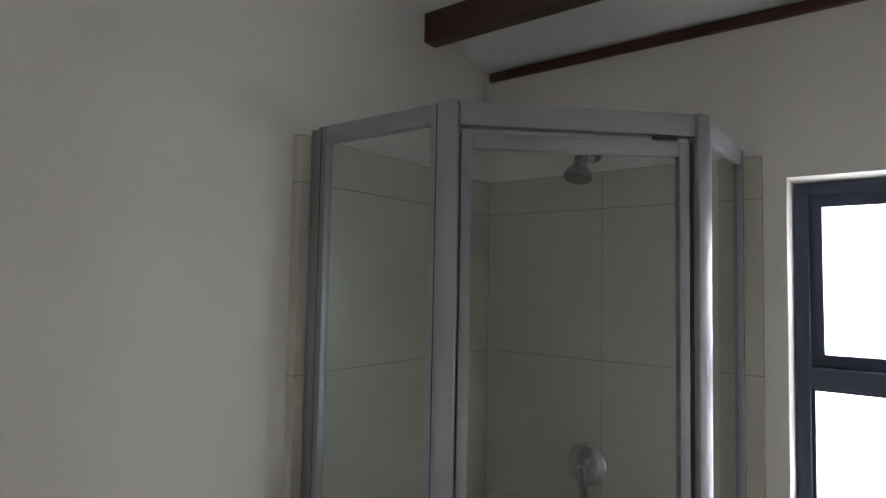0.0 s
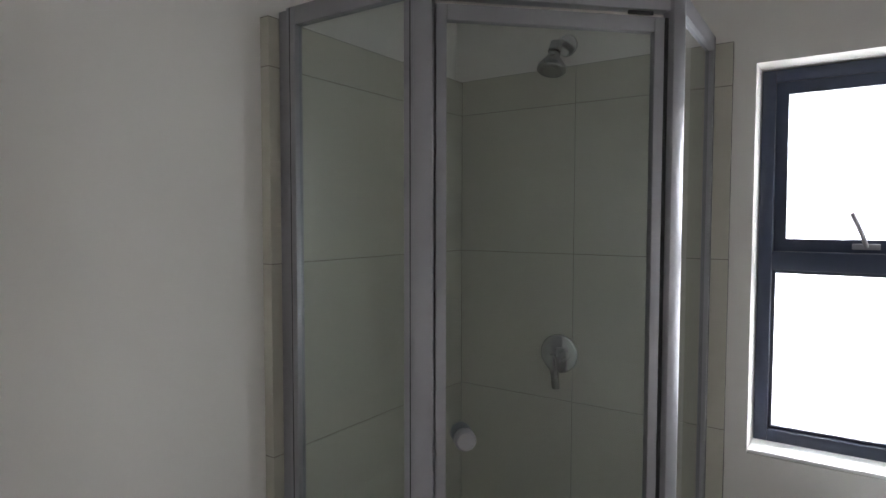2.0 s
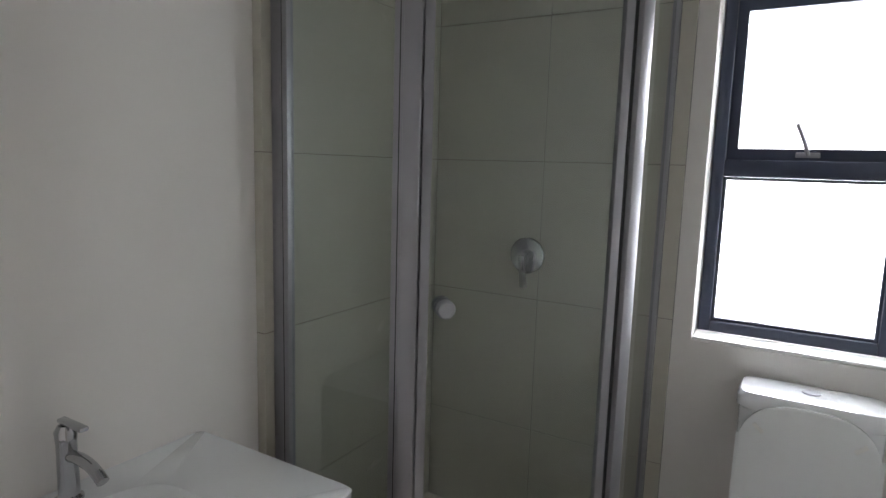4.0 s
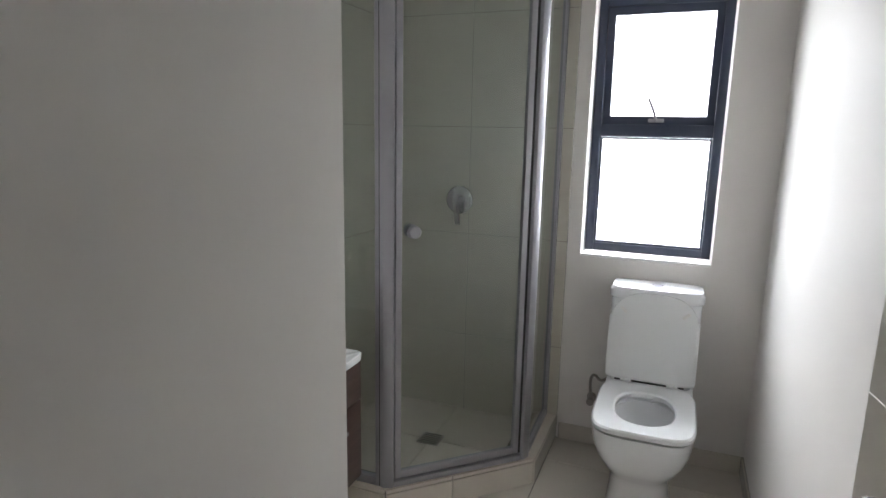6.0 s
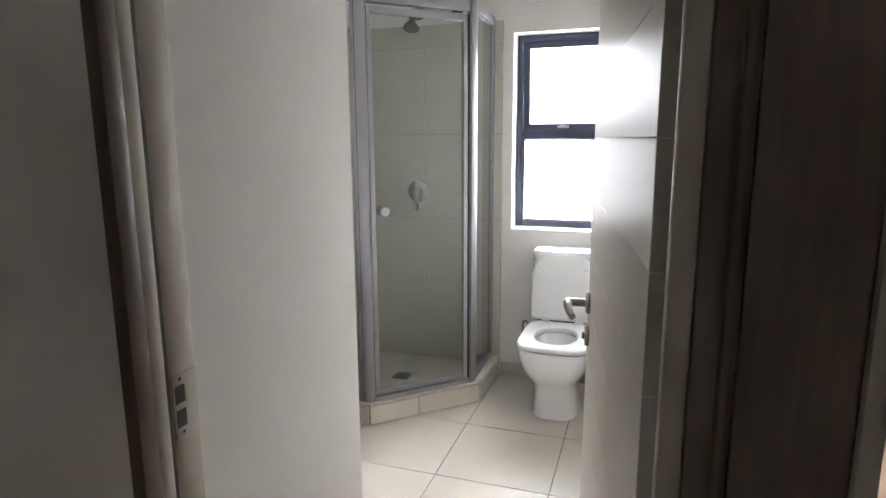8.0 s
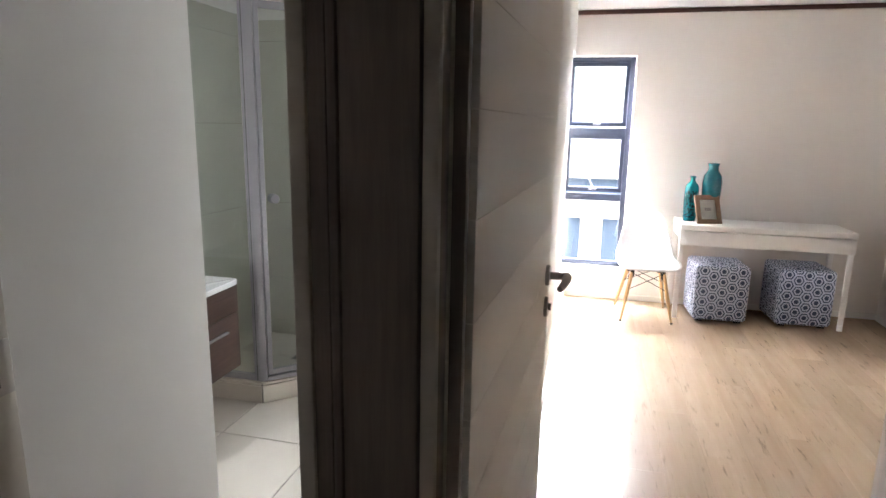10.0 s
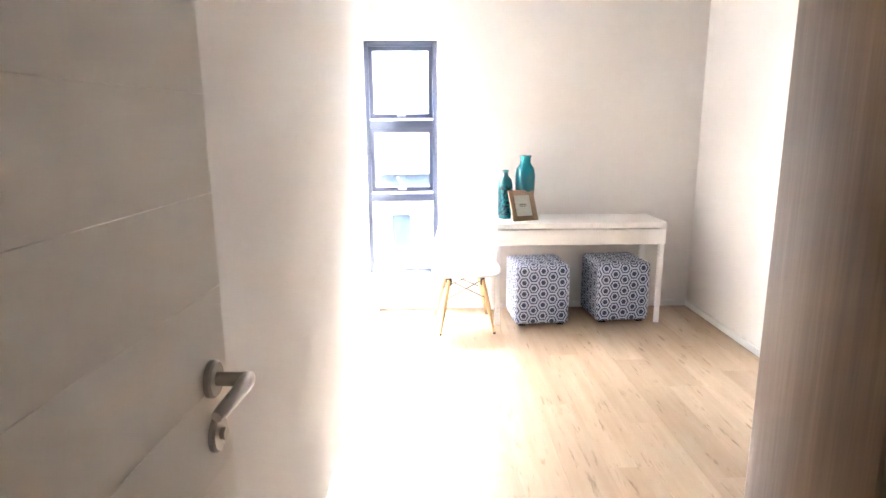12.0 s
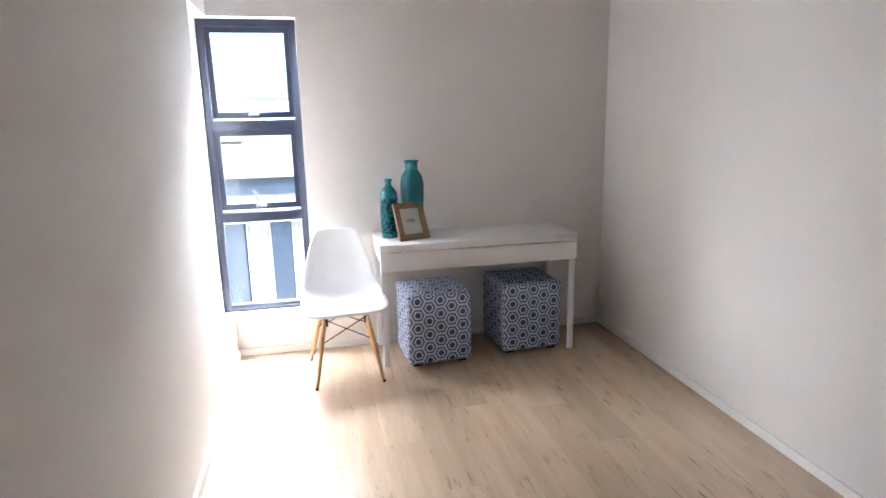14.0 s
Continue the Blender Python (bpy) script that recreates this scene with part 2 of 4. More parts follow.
def add_box(bm, a, b):
    r = bmesh.ops.create_cube(bm, size=1)
    for v in r["verts"]:
        v.co = Vector([(p + q) / 2 + (q - p) * c for p, q, c in zip(a, b, v.co)])
    return r["verts"]


def box(a, b, bevel=0.0, segments=2):
    bm = bmesh.new()
    add_box(bm, a, b)
    if bevel:
        bmesh.ops.bevel(bm, geom=bm.edges[:], offset=bevel, segments=segments, profile=0.5, affect="EDGES")
    return bm


def loft(rings, cap_start=True, cap_end=True, loop=False):
    """Skin over rings of the same number of points."""
    bm = bmesh.new()
    rows = [[bm.verts.new(p) for p in ring] for ring in rings]
    n = len(rows[0])
    pairs = list(zip(rows, rows[1:])) + ([(rows[-1], rows[0])] if loop else [])
    for a, b in pairs:
        for k in range(n):
            bm.faces.new((a[k], a[(k + 1) % n], b[(k + 1) % n], b[k]))
    if not loop:
        if cap_start:
            bm.faces.new(rows[0][::-1])
        if cap_end:
            bm.faces.new(rows[-1])
    return bm


def oval(cx, cy, z, rx, ry, power=2.0, n=40):
    """A ring between an ellipse (2) and a rectangle (high power)."""
    pts = []
    for k in range(n):
        t = 2 * math.pi * k / n
        c, s = math.cos(t), math.sin(t)
        pts.append(Vector((cx + rx * math.copysign(abs(c) ** (2 / power), c), cy + ry * math.copysign(abs(s) ** (2 / power), s), z)))
    return pts


def lathe(profile, n=36, cap_end=True):
    return loft([[Vector((r * math.cos(2 * math.pi * k / n), r * math.sin(2 * math.pi * k / n), z)) for k in range(n)] for r, z in profile], True, cap_end)


def tube(points, radius, n=10):
    """A bar along points; radius may be a list."""
    points = [Vector(p) for p in points]
    radii = radius if isinstance(radius, (list, tuple)) else [radius] * len(points)
    rings = []
    side = None
    for k, p in enumerate(points):
        d = (points[min(k + 1, len(points) - 1)] - points[max(k - 1, 0)]).normalized()
        if side is None:
            side = d.orthogonal().normalized()
        side = (side - d * side.dot(d)).normalized()
        up = d.cross(side)
        rings.append([p + radii[k] * (math.cos(2 * math.pi * j / n) * side + math.sin(2 * math.pi * j / n) * up) for j in range(n)])
    return loft(rings)


def bend(a, b, c, steps=8):
    """Points of a soft curve from a by b to c."""
    a, b, c = Vector(a), Vector(b), Vector(c)
    return [(1 - t) ** 2 * a + 2 * t * (1 - t) * b + t * t * c for t in [k / steps for k in range(steps + 1)]]


def disc(axis, at, r, depth, n=32, bevel=0.002):
    """A flat round plate; axis: the way it faces."""
    q = Vector((0, 0, 1)).rotation_difference(Vector(axis))
    prof = [(r, 0), (r, depth - bevel), (r - bevel, depth)]
    bm = lathe(prof, n)
    bmesh.ops.transform(bm, matrix=Matrix.Translation(at) @ q.to_matrix().to_4x4(), verts=bm.verts)
    return bm


def merge(*bms):
    out = bmesh.new()
    for b in bms:
        me = bpy.data.meshes.new("tmp")
        b.to_mesh(me)
        b.free()
        out.from_mesh(me)
        bpy.data.meshes.remove(me)
    return out


def setting(name, bm, material, label, category):
    return tagged(finish(name, bm, material), label, category, kind="structure")


def wall(name, boxes, label, material=None):
    bm = bmesh.new()
    for a, b in boxes:
        add_box(bm, a, b)
    return setting(name, bm, material or WALL, label, "wall")


# ---- the setting ----
# bathroom x 0..1.75, y -2.65..0; bedroom x 1.905..4.365, y -2.65..1.75; corridor y -4.6..-2.8
TOP = 3.8
BW = (1.005, 1.543, 0.893, 2.002)   # bathroom window opening
RW = (1.83, 2.392, 0.268, 2.035)    # bedroom window opening
wall("wall_bathroom_side", [((-0.22, -2.8, 0), (0, 0.22, TOP))], "cream painted plaster wall behind the shower and basin")
wall("wall_bathroom_window", [((0, 0, 0), (BW[0], 0.22, TOP)), ((BW[1], 0, 0), (1.75, 0.22, TOP)), ((BW[0], 0, 0), (BW[1], 0.22, BW[2])), ((BW[0], 0, BW[3]), (BW[1], 0.22, TOP))],
     "cream painted plaster wall with a tall window above the toilet")
NOTCH = 1.2
wall("wall_party", [((1.782, -2.65, 0), (1.905, -2.40, TOP)), ((1.75, -2.40, 0), (1.905, NOTCH, TOP)), ((1.75, NOTCH, 0), (1.905, 1.97, RW[2])), ((1.75, NOTCH, RW[3]), (1.905, 1.97, TOP)), ((1.70, NOTCH, RW[2]), (RW[0], 1.97, RW[3]))],
     "cream painted wall between bathroom and bedroom")
wall("wall_bedroom_window", [((1.905, 1.75, 0), (4.365, 1.97, RW[2])), ((1.905, 1.75, RW[3]), (4.365, 1.97, TOP)), ((RW[1], 1.75, RW[2]), (4.365, 1.97, RW[3]))],
     "cream painted wall with a narrow floor-length corner window")
wall("wall_bedroom_side", [((4.365, -2.8, 0), (4.58, 1.97, TOP))], "plain off-white painted bedroom wall")
wall("wall_stub", [((0, -2.65, 0), (1.016, -2.035, TOP))], "cream painted wall nib beside the bathroom door")
BD = (1.0, 1.747)     # bathroom door opening
RD = (1.93, 2.77)     # bedroom door opening
HEAD = 2.06
wall("wall_corridor_front", [((-0.22, -2.78, 0), (BD[0], -2.65, TOP)), ((1.782, -2.8, 0), (1.909, -2.65, TOP)), ((RD[1], -2.8, 0), (4.365, -2.65, TOP)),
                             ((BD[0], -2.8, HEAD), (1.782, -2.65, TOP)), ((1.909, -2.8, HEAD), (RD[1], -2.65, TOP))],
     "cream painted corridor wall with two doorways")
wall("wall_corridor_back", [((-0.9, -4.8, 0), (4.58, -4.6, TOP))], "cream painted corridor wall")
wall("wall_corridor_left", [((-0.9, -4.6, 0), (-0.7, -2.6, TOP)), ((-0.7, -2.8, 0), (-0.22, -2.6, TOP))], "cream painted corridor end wall")
wall("wall_corridor_right", [((4.38, -4.6, 0), (4.58, -2.8, TOP))], "cream painted corridor end wall")


def slope_ceiling(name, x0, x1, y0, y1, z_low, rise, label):
    """A sloping ceiling, lowest at y1."""
    bm = bmesh.new()
    vs = add_box(bm, (x0, y0, 0), (x1, y1, 0.12))
    for v in vs:
        v.co.z += z_low + rise * (y1 - v.co.y)
    return setting(name, bm, CEILING, label, "ceiling")


slope_ceiling("ceiling_bathroom", -0.1, 1.83, -2.75, 0.1, 2.463, 0.27, "white sloping ceiling between dark beams")
slope_ceiling("ceiling_bedroom", 1.83, 4.45, -2.75, 1.85, 2.358, 0.27, "white sloping bedroom ceiling")
setting("ceiling_corridor", box((-0.9, -4.8, 2.62), (4.58, -2.74, 2.72)), CEILING, "plain white corridor ceiling", "ceiling")
beam = setting("beam", box((0.0, -0.375, 2.492), (1.75, -0.315, 2.60), 0.004), BEAM, "red-brown stained timber ceiling beam", "beam")
setting("trim_bathroom", box((0.03, -0.022, 2.452), (1.75, -0.0005, 2.484), 0.003), BEAM, "red-brown timber cornice strip", "trim")
setting("trim_bedroom", box((1.906, 1.728, 2.352), (4.364, 1.7495, 2.384), 0.003), BEAM, "red-brown timber cornice strip", "trim")
for name, a, b in (("baseboard_left", (1.9055, -2.64, 0), (1.920, 1.749, 0.048)), ("baseboard_window", (1.921, 1.735, 0), (4.349, 1.7495, 0.048)), ("baseboard_right", (4.350, -1.78, 0), (4.3645, 1.749, 0.048))):
    setting(name, box(a, b, 0.004), SKIRT, "white painted skirting board", "skirting")

# floors: one base each; the tiles and planks lie on them
floor_bath = setting("floor_bathroom", box((-0.1, -2.72, -0.12), (1.83, 0.1, -0.004)), GROUT, "large cream ceramic floor tiles with grey joints", "floor")
floor_bed = setting("floor_bedroom", box((1.83, -2.72, -0.12), (4.5, 1.85, -0.0035)), PLANK, "pale oak laminate floor with a soft sheen", "floor")
setting("floor_corridor", box((-0.9, -4.8, -0.12), (4.58, -2.72, -0.001)), PLANK, "pale oak laminate corridor floor", "floor")


# ---- doors ----
def jamb_board(f, name, a, b, material, label="", bevel=0.002):
    return part(name, box(a, b, bevel), material, f, label)


BJ = 1.757    # hinge-side edge of the bathroom opening
frame_bath = thing("door_frame_bathroom", "dark brown timber door frame with pale edges, highlights painted in", "door frame", kind="structure")
jamb_board(frame_bath, "lining", (1.001, -2.7835, 0), (1.028, -2.7505, HEAD), FRAME)
jamb_board(frame_bath, "stop", (1.001, -2.750, 0), (1.026, -2.7205, HEAD - 0.023), EDGE_GLINT, "pale stop edge", 0.003)
# Flush black strip paints the dark of the rebate gap.
jamb_board(frame_bath, "gap_shade", (1.001, -2.720, 0), (1.0235, -2.7125, HEAD - 0.023), RUBBER_GAP, bevel=0.0)
jamb_board(frame_bath, "jamb_edge", (1.001, -2.712, 0), (1.022, -2.6505, HEAD - 0.023), EDGE_GLINT, "pale jamb edge", 0.003)
jamb_board(frame_bath, "head", (1.001, -2.797, HEAD - 0.022), (BJ - 0.001, -2.66, HEAD), FRAME)
jamb_board(frame_bath, "lining", (BJ + 0.003, -2.8675, 0), (BJ + 0.023, -2.812, HEAD), FRAME)
# Pale bead: the highlight along this corner is put into its colour.
jamb_board(frame_bath, "corner_bead", (BJ, -2.899, 0), (BJ + 0.0225, -2.868, 2.614), EDGE_GLINT, "casing edge with its highlight painted in a pale colour", 0.005)
jamb_board(frame_bath, "casing", (BJ + 0.023, -2.8965, 0), (BJ + 0.046, -2.862, 2.614), FRAME, bevel=0.003)
jamb_board(frame_bath, "bead", (BJ + 0.0465, -2.9005, 0), (BJ + 0.060, -2.862, 2.614), FRAME, bevel=0.006)
frame_bed = thing("door_frame_bedroom", "dark brown timber door frame with pale edges, highlights painted in", "door frame", kind="structure")
# The glint on the corner and groove beads is painted by a paler colour.
jamb_board(frame_bed, "corner_bead", (1.912, -2.899, 0), (1.932, -2.884, 2.614), EDGE_GLINT, "casing edge with its highlight painted in a pale colour", 0.006)
# Jamb face a little lighter than the rest of the frame.
jamb_board(frame_bed, "lining", (1.9095, -2.8835, 0), (1.929, -2.842, HEAD), OLIVE, "mid-brown jamb face")
jamb_board(frame_bed, "groove_bead", (1.9095, -2.8415, 0), (1.932, -2.834, HEAD), EDGE_GLINT, "jamb edge with its highlight painted in a pale colour", 0.003)
jamb_board(frame_bed, "stop", (1.9095, -2.8335, 0), (1.948, -2.8155, HEAD), FRAME)
jamb_board(frame_bed, "head", (1.95, -2.797, HEAD - 0.022), (RD[1] - 0.023, -2.66, HEAD), FRAME)
jamb_board(frame_bed, "lining", (RD[1] - 0.022, -2.797, 0), (RD[1] - 0.0005, -2.655, HEAD), FRAME)
setting("panel_between_doors", box((BJ + 0.0605, -2.8965, 0.0), (1.909, -2.8006, 2.615), 0.001), FRAME, "dark brown timber panel between the two doorways", "panel")
# strike plate in the bathroom frame
strike = part("strike_plate", box((1.0215, -2.708, 0.94), (1.0237, -2.652, 1.05), 0.001), STEEL, frame_bath, "worn steel strike plate with two holes")
# The dark of the latch holes, painted as black plates on the steel.
for z0, z1 in ((1.000, 1.030), (0.958, 0.988)):
    part("latch_hole_shade", box((1.0238, -2.703, z0), (1.0246, -2.682, z1)), RUBBER_GAP, strike)
for z in (1.041, 0.948):
    part("screw", disc((1, 0, 0), (1.0236, -2.690, z), 0.003, 0.001, 12, 0.0004), BLACK, strike)


def lever(parent, x, z, side, reach):
    """Handle on one face of a leaf; side: which way the face looks (local y), reach: which way the lever points (local x)."""
    h = part("handle", merge(disc((0, side, 0), (x, 0, z), 0.0265, 0.010, 30, 0.003),
                             tube([(x, side * 0.008, z), (x, side * 0.045, z)], 0.010, 14),
                             tube([(x, side * 0.042, z)] + bend((x, side * 0.052, z), (x + reach * 0.042, side * 0.058, z + 0.002), (x + reach * 0.092, side * 0.044, z - 0.010)), [0.010] + [0.0115, 0.0115, 0.011, 0.0105, 0.010, 0.0098, 0.0095, 0.009, 0.0075], 14)),
             STEEL, parent, "brushed steel lever handle")
    part("key_plate", merge(disc((0, side, 0), (x, 0, z - 0.083), 0.0265, 0.009, 30, 0.003),
                            tube([(x, side * 0.008, z - 0.083), (x, side * 0.016, z - 0.083)], 0.009, 14)), STEEL, h)


def door_leaf(name, hinge, free, z_handle, front, label, step=0.134, first=0.134):
    """A leaf of tongued boards; local x runs from the hinge to the free edge."""
    d = Vector((free[0] - hinge[0], free[1] - hinge[1], 0))
    width = d.length
    at = Matrix.Translation((hinge[0], hinge[1], 0.008)) @ Matrix.Rotation(math.atan2(d.y, d.x), 4, "Z")
    leaf = thing(name, label, "door", at, kind="structure")
    part("core", box((0.006, -0.0145, 0.004), (width - 0.006, 0.0145, 2.026)), DOOR, leaf)
    z, made = 0.0, {}
    while z < 2.0:
        top = min(z + (first if z == 0.0 else step), 2.03)
        high = round(top - z, 4)
        if high in made:
            board = new("board", made[high])
            board.parent = leaf
        else:
            board = part("board", box((0, -0.018, 0.0), (width, 0.018, high), 0.0009, 1), DOOR, leaf)
            made[high] = board.data
        board.location.z = z
        z = top
    lever(leaf, width - 0.058, z_handle, front * 1.0, -1)
    for o in leaf.children:
        if o.name.startswith("handle"):
            o.location.y = front * 0.0182
    back = merge(box((width - 0.08, min(0, -front * 0.010), z_handle - 0.04), (width - 0.036, max(0, -front * 0.010), z_handle + 0.04), 0.003),
                 tube([(width - 0.058, -front * 0.008, z_handle), (width - 0.058, -front * 0.045, z_handle)], 0.010, 12),
                 tube([(width - 0.058, -front * 0.046, z_handle), (width - 0.12, -front * 0.05, z_handle), (width - 0.17, -front * 0.046, z_handle - 0.03)], 0.010, 12))
    o = part("handle", back, STEEL, leaf, "brushed steel lever handle")
    o.location.y = -front * 0.0182
    for zz in (0.25, 1.75):
        part("hinge", tube([(-0.004, front * -0.004, zz - 0.05), (-0.004, front * -0.004, zz + 0.05)], 0.007, 12), STEEL, leaf)
    return leaf


door_leaf("door_bathroom", (1.761, -2.790), (1.632, -1.915), 1.022, 1, "open cream enamelled door of horizontal boards", 0.1375, 0.046)
door_leaf("door_bedroom", (1.936, -2.795), (1.979, -1.955), 1.085, -1, "open cream enamelled door of horizontal boards")


# ---- windows ----
def bars(x0, x1, z0, z1, w, y0, y1):
    """Four mitred-looking bars of a frame as separate shapes."""
    return [((x0, y0, z0), (x0 + w, y1, z1)), ((x1 - w, y0, z0), (x1, y1, z1)), ((x0 + w, y0, z1 - w), (x1 - w, y1, z1)), ((x0 + w, y0, z0), (x1 - w, y1, z0 + w))]


def sash(win, x0, x1, z0, z1, y, tilt, pane_mat, w=0.034):
    """A top-hung opening light with its stay handle."""
    bm = bmesh.new()
    for a, b in bars(x0, x1, z0 - z1, 0, w, 0.0, 0.036):
        add_box(bm, a, b)
    me_ob = part("sash", bm, NAVY, win, smooth=False)
    me_ob.location = (0, y, z1)
    me_ob.rotation_euler = (radians(tilt), 0, 0)
    p = part("pane", box((x0 + w - 0.004, 0.014, z0 - z1 + w - 0.004), (x1 - w + 0.004, 0.019, -w + 0.004)), pane_mat, me_ob, smooth=False)
    p.visible_shadow = False
    xm = (x0 + x1) / 2
    part("stay_handle", merge(box((xm - 0.035, -0.012, z0 - z1 + 0.012), (xm + 0.03, 0.0, z0 - z1 + 0.028), 0.002),
                              tube([(xm - 0.002, -0.014, z0 - z1 + 0.02), (xm - 0.012, -0.026, z0 - z1 + 0.055), (xm - 0.038, -0.03, z0 - z1 + 0.115)], 0.0065, 8)), ALU, me_ob, "grey metal stay handle")
    return me_ob


win1 = thing("window_1", "charcoal aluminium window with frosted glass, top light ajar", "window", kind="structure")
x0, x1, z0, z1 = BW[0] + 0.003, BW[1] - 0.003, BW[2] + 0.012, BW[3] - 0.003
for a, b in bars(x0, x1, z0, z1, 0.036, 0.105, 0.165):
    part("frame_bar", box(a, b, 0.002), NAVY, win1)
part("transom", box((x0 + 0.0362, 0.105, 1.418), (x1 - 0.0362, 0.165, 1.472), 0.002), NAVY, win1)
sash(win1, x0 + 0.030, x1 - 0.030, 1.470, z1 - 0.032, 0.118, 3.0, FROST, 0.038)
low = part("pane", box((x0 + 0.032, 0.130, z0 + 0.032), (x1 - 0.032, 0.135, 1.424)), FROST, win1, smooth=False)
low.visible_shadow = False
for a, b in bars(x0 + 0.0365, x1 - 0.0365, z0 + 0.0365, 1.4175, 0.010, 0.118, 0.129):
    part("glazing_bead", box(a, b, 0.001), NAVY, win1)
# white painted reveal boards of the opening
setting("window_sill_1", box((BW[0] + 0.001, 0.003, BW[2] + 0.001), (BW[1] - 0.001, 0.104, BW[2] + 0.011), 0.002), REVEAL, "white painted window sill", "window sill")

win2 = thing("window_2", "tall charcoal aluminium window, two upper lights ajar", "window", kind="structure")
x0, x1, z0, z1 = RW[0] + 0.003, RW[1] - 0.003, RW[2] + 0.003, RW[3] - 0.003
for a, b in bars(x0, x1, z0, z1, 0.040, 1.835, 1.895):
    part("frame_bar", box(a, b, 0.002), NAVY, win2)
for za, zb in ((1.398, 1.458), (0.842, 0.902)):
    part("transom", box((x0 + 0.0402, 1.835, za), (x1 - 0.0402, 1.895, zb), 0.002), NAVY, win2)
sash(win2, x0 + 0.034, x1 - 0.034, 1.470, z1 - 0.036, 1.852, 5.0, CLEAR, 0.036)
sash(win2, x0 + 0.034, x1 - 0.034, 0.914, 1.402, 1.852, 3.5, CLEAR, 0.036)
low = part("pane", box((x0 + 0.036, 1.862, z0 + 0.036), (x1 - 0.036, 1.867, 0.846)), CLEAR, win2, smooth=False)
low.visible_shadow = False

# ---- shower ----
SHT, KERB = 2.088, 0.118
P0, P1, P2, P3 = (0.064, -0.855), (0.477, -0.850), (0.890, -0.446), (0.886, -0.014)


def along(a, b):
    """Pose of a vertical panel from a to b: local x along it, local y outwards."""
    d = Vector((b[0] - a[0], b[1] - a[1], 0))
    return Matrix.Translation((a[0], a[1], 0)) @ Matrix.Rotation(math.atan2(d.y, d.x), 4, "Z"), d.length


shower = thing("shower_enclosure", "corner shower with silver frame and clear glass door", "shower")


def panel(a, b, name):
    m, w = along(a, b)
    bits = [("jamb", (0.0, -0.014, KERB), (0.030, 0.014, SHT)), ("jamb", (w - 0.030, -0.014, KERB), (w, 0.014, SHT)),
            ("top_rail", (0.0302, -0.014, SHT - 0.045), (w - 0.0302, 0.014, SHT)), ("bottom_rail", (0.0302, -0.014, KERB), (w - 0.0302, 0.014, KERB + 0.034))]
    for nm, p, q in bits:
        o = part(nm, box(p, q, 0.002), ALU, shower)
        o.matrix_local = m
    # Thin black strips paint the shade of the jamb grooves.
    for xx in (0.012, w - 0.012):
        o = part("groove_shade", box((xx - 0.0012, -0.0146, KERB + 0.002), (xx + 0.0012, -0.0138, SHT - 0.002)), RUBBER_GAP, shower)
        o.matrix_local = m
    o = part(name, box((0.026, -0.003, KERB + 0.03), (w - 0.026, 0.003, SHT - 0.04)), SMOKE, shower, smooth=False)
    o.matrix_local = m
    o.visible_shadow = False


panel((P0[0], P0[1]), (P1[0] - 0.016, P1[1]), "glass_panel")
part("wall_channel", box((0.0335, -0.866, KERB), (0.0636, -0.842, SHT - 0.004), 0.002), ALU, shower, "dark grey wall channel")
panel((P2[0] + 0.002, P2[1] + 0.016), P3, "glass_panel")
for x, y, a in ((P1[0], P1[1], 22), (P2[0], P2[1], 68)):
    o = part("corner_post", box((-0.021, -0.016, KERB), (0.021, 0.016, SHT + 0.002), 0.004), ALU, shower)
    o.matrix_local = Matrix.Translation((x, y, 0)) @ Matrix.Rotation(radians(a), 4, "Z")
md, wd = along(P1, P2)
head = part("door_head", box((0.018, -0.016, SHT - 0.052), (wd - 0.018, 0.016, SHT), 0.003), ALU, shower)
head.matrix_local = md
sillr = part("door_sill", box((0.018, -0.018, KERB), (wd - 0.018, 0.018, KERB + 0.022), 0.003), ALU, shower)
sillr.matrix_local = md
sdoor = new("door")
sdoor.parent = shower
sdoor.matrix_local = md
dz0, dz1, dx0, dx1 = KERB + 0.030, SHT - 0.066, 0.0225, wd - 0.030
for nm, p, q in (("stile", (dx0, -0.012, dz0), (dx0 + 0.024, 0.012, dz1)), ("stile", (dx1 - 0.024, -0.012, dz0), (dx1, 0.012, dz1)),
                 ("rail", (dx0 + 0.0242, -0.012, dz1 - 0.034), (dx1 - 0.0242, 0.012, dz1)), ("rail", (dx0 + 0.0242, -0.012, dz0), (dx1 - 0.0242, 0.012, dz0 + 0.028))):
    part(nm, box(p, q, 0.002), ALU, sdoor)
g = part("glass", box((dx0 + 0.02, -0.003, dz0 + 0.024), (dx1 - 0.02, 0.003, dz1 - 0.03)), SMOKE, sdoor, smooth=False)
g.visible_shadow = False
part("seal", box((dx1 + 0.003, -0.010, dz0), (dx1 + 0.010, 0.008, dz1)), RUBBER_GAP, sdoor, "black rubber door seal")
part("knob", merge(tube([(dx0 + 0.064, -0.004, 1.083), (dx0 + 0.064, -0.016, 1.083)], 0.009, 16), disc((0, -1, 0), (dx0 + 0.064, -0.016, 1.083), 0.024, 0.020, 28, 0.005),
                   disc((0, 1, 0), (dx0 + 0.064, 0.004, 1.083), 0.024, 0.028, 28, 0.005)), ALU, sdoor, "round satin metal knob")
part("pivot", box((dx1 - 0.09, -0.016, dz1 + 0.002), (dx1 - 0.03, -0.010, dz1 + 0.010), 0.001), RUBBER_GAP, sdoor)

# shower head and mixer on the window wall
rose = thing("overhead_shower", "small chrome shower head on a wall arm", "shower head")
part("wall_flange", disc((0, -1, 0), (0.445, -0.014, 2.135), 0.036, 0.008, 32), CHROME, rose)
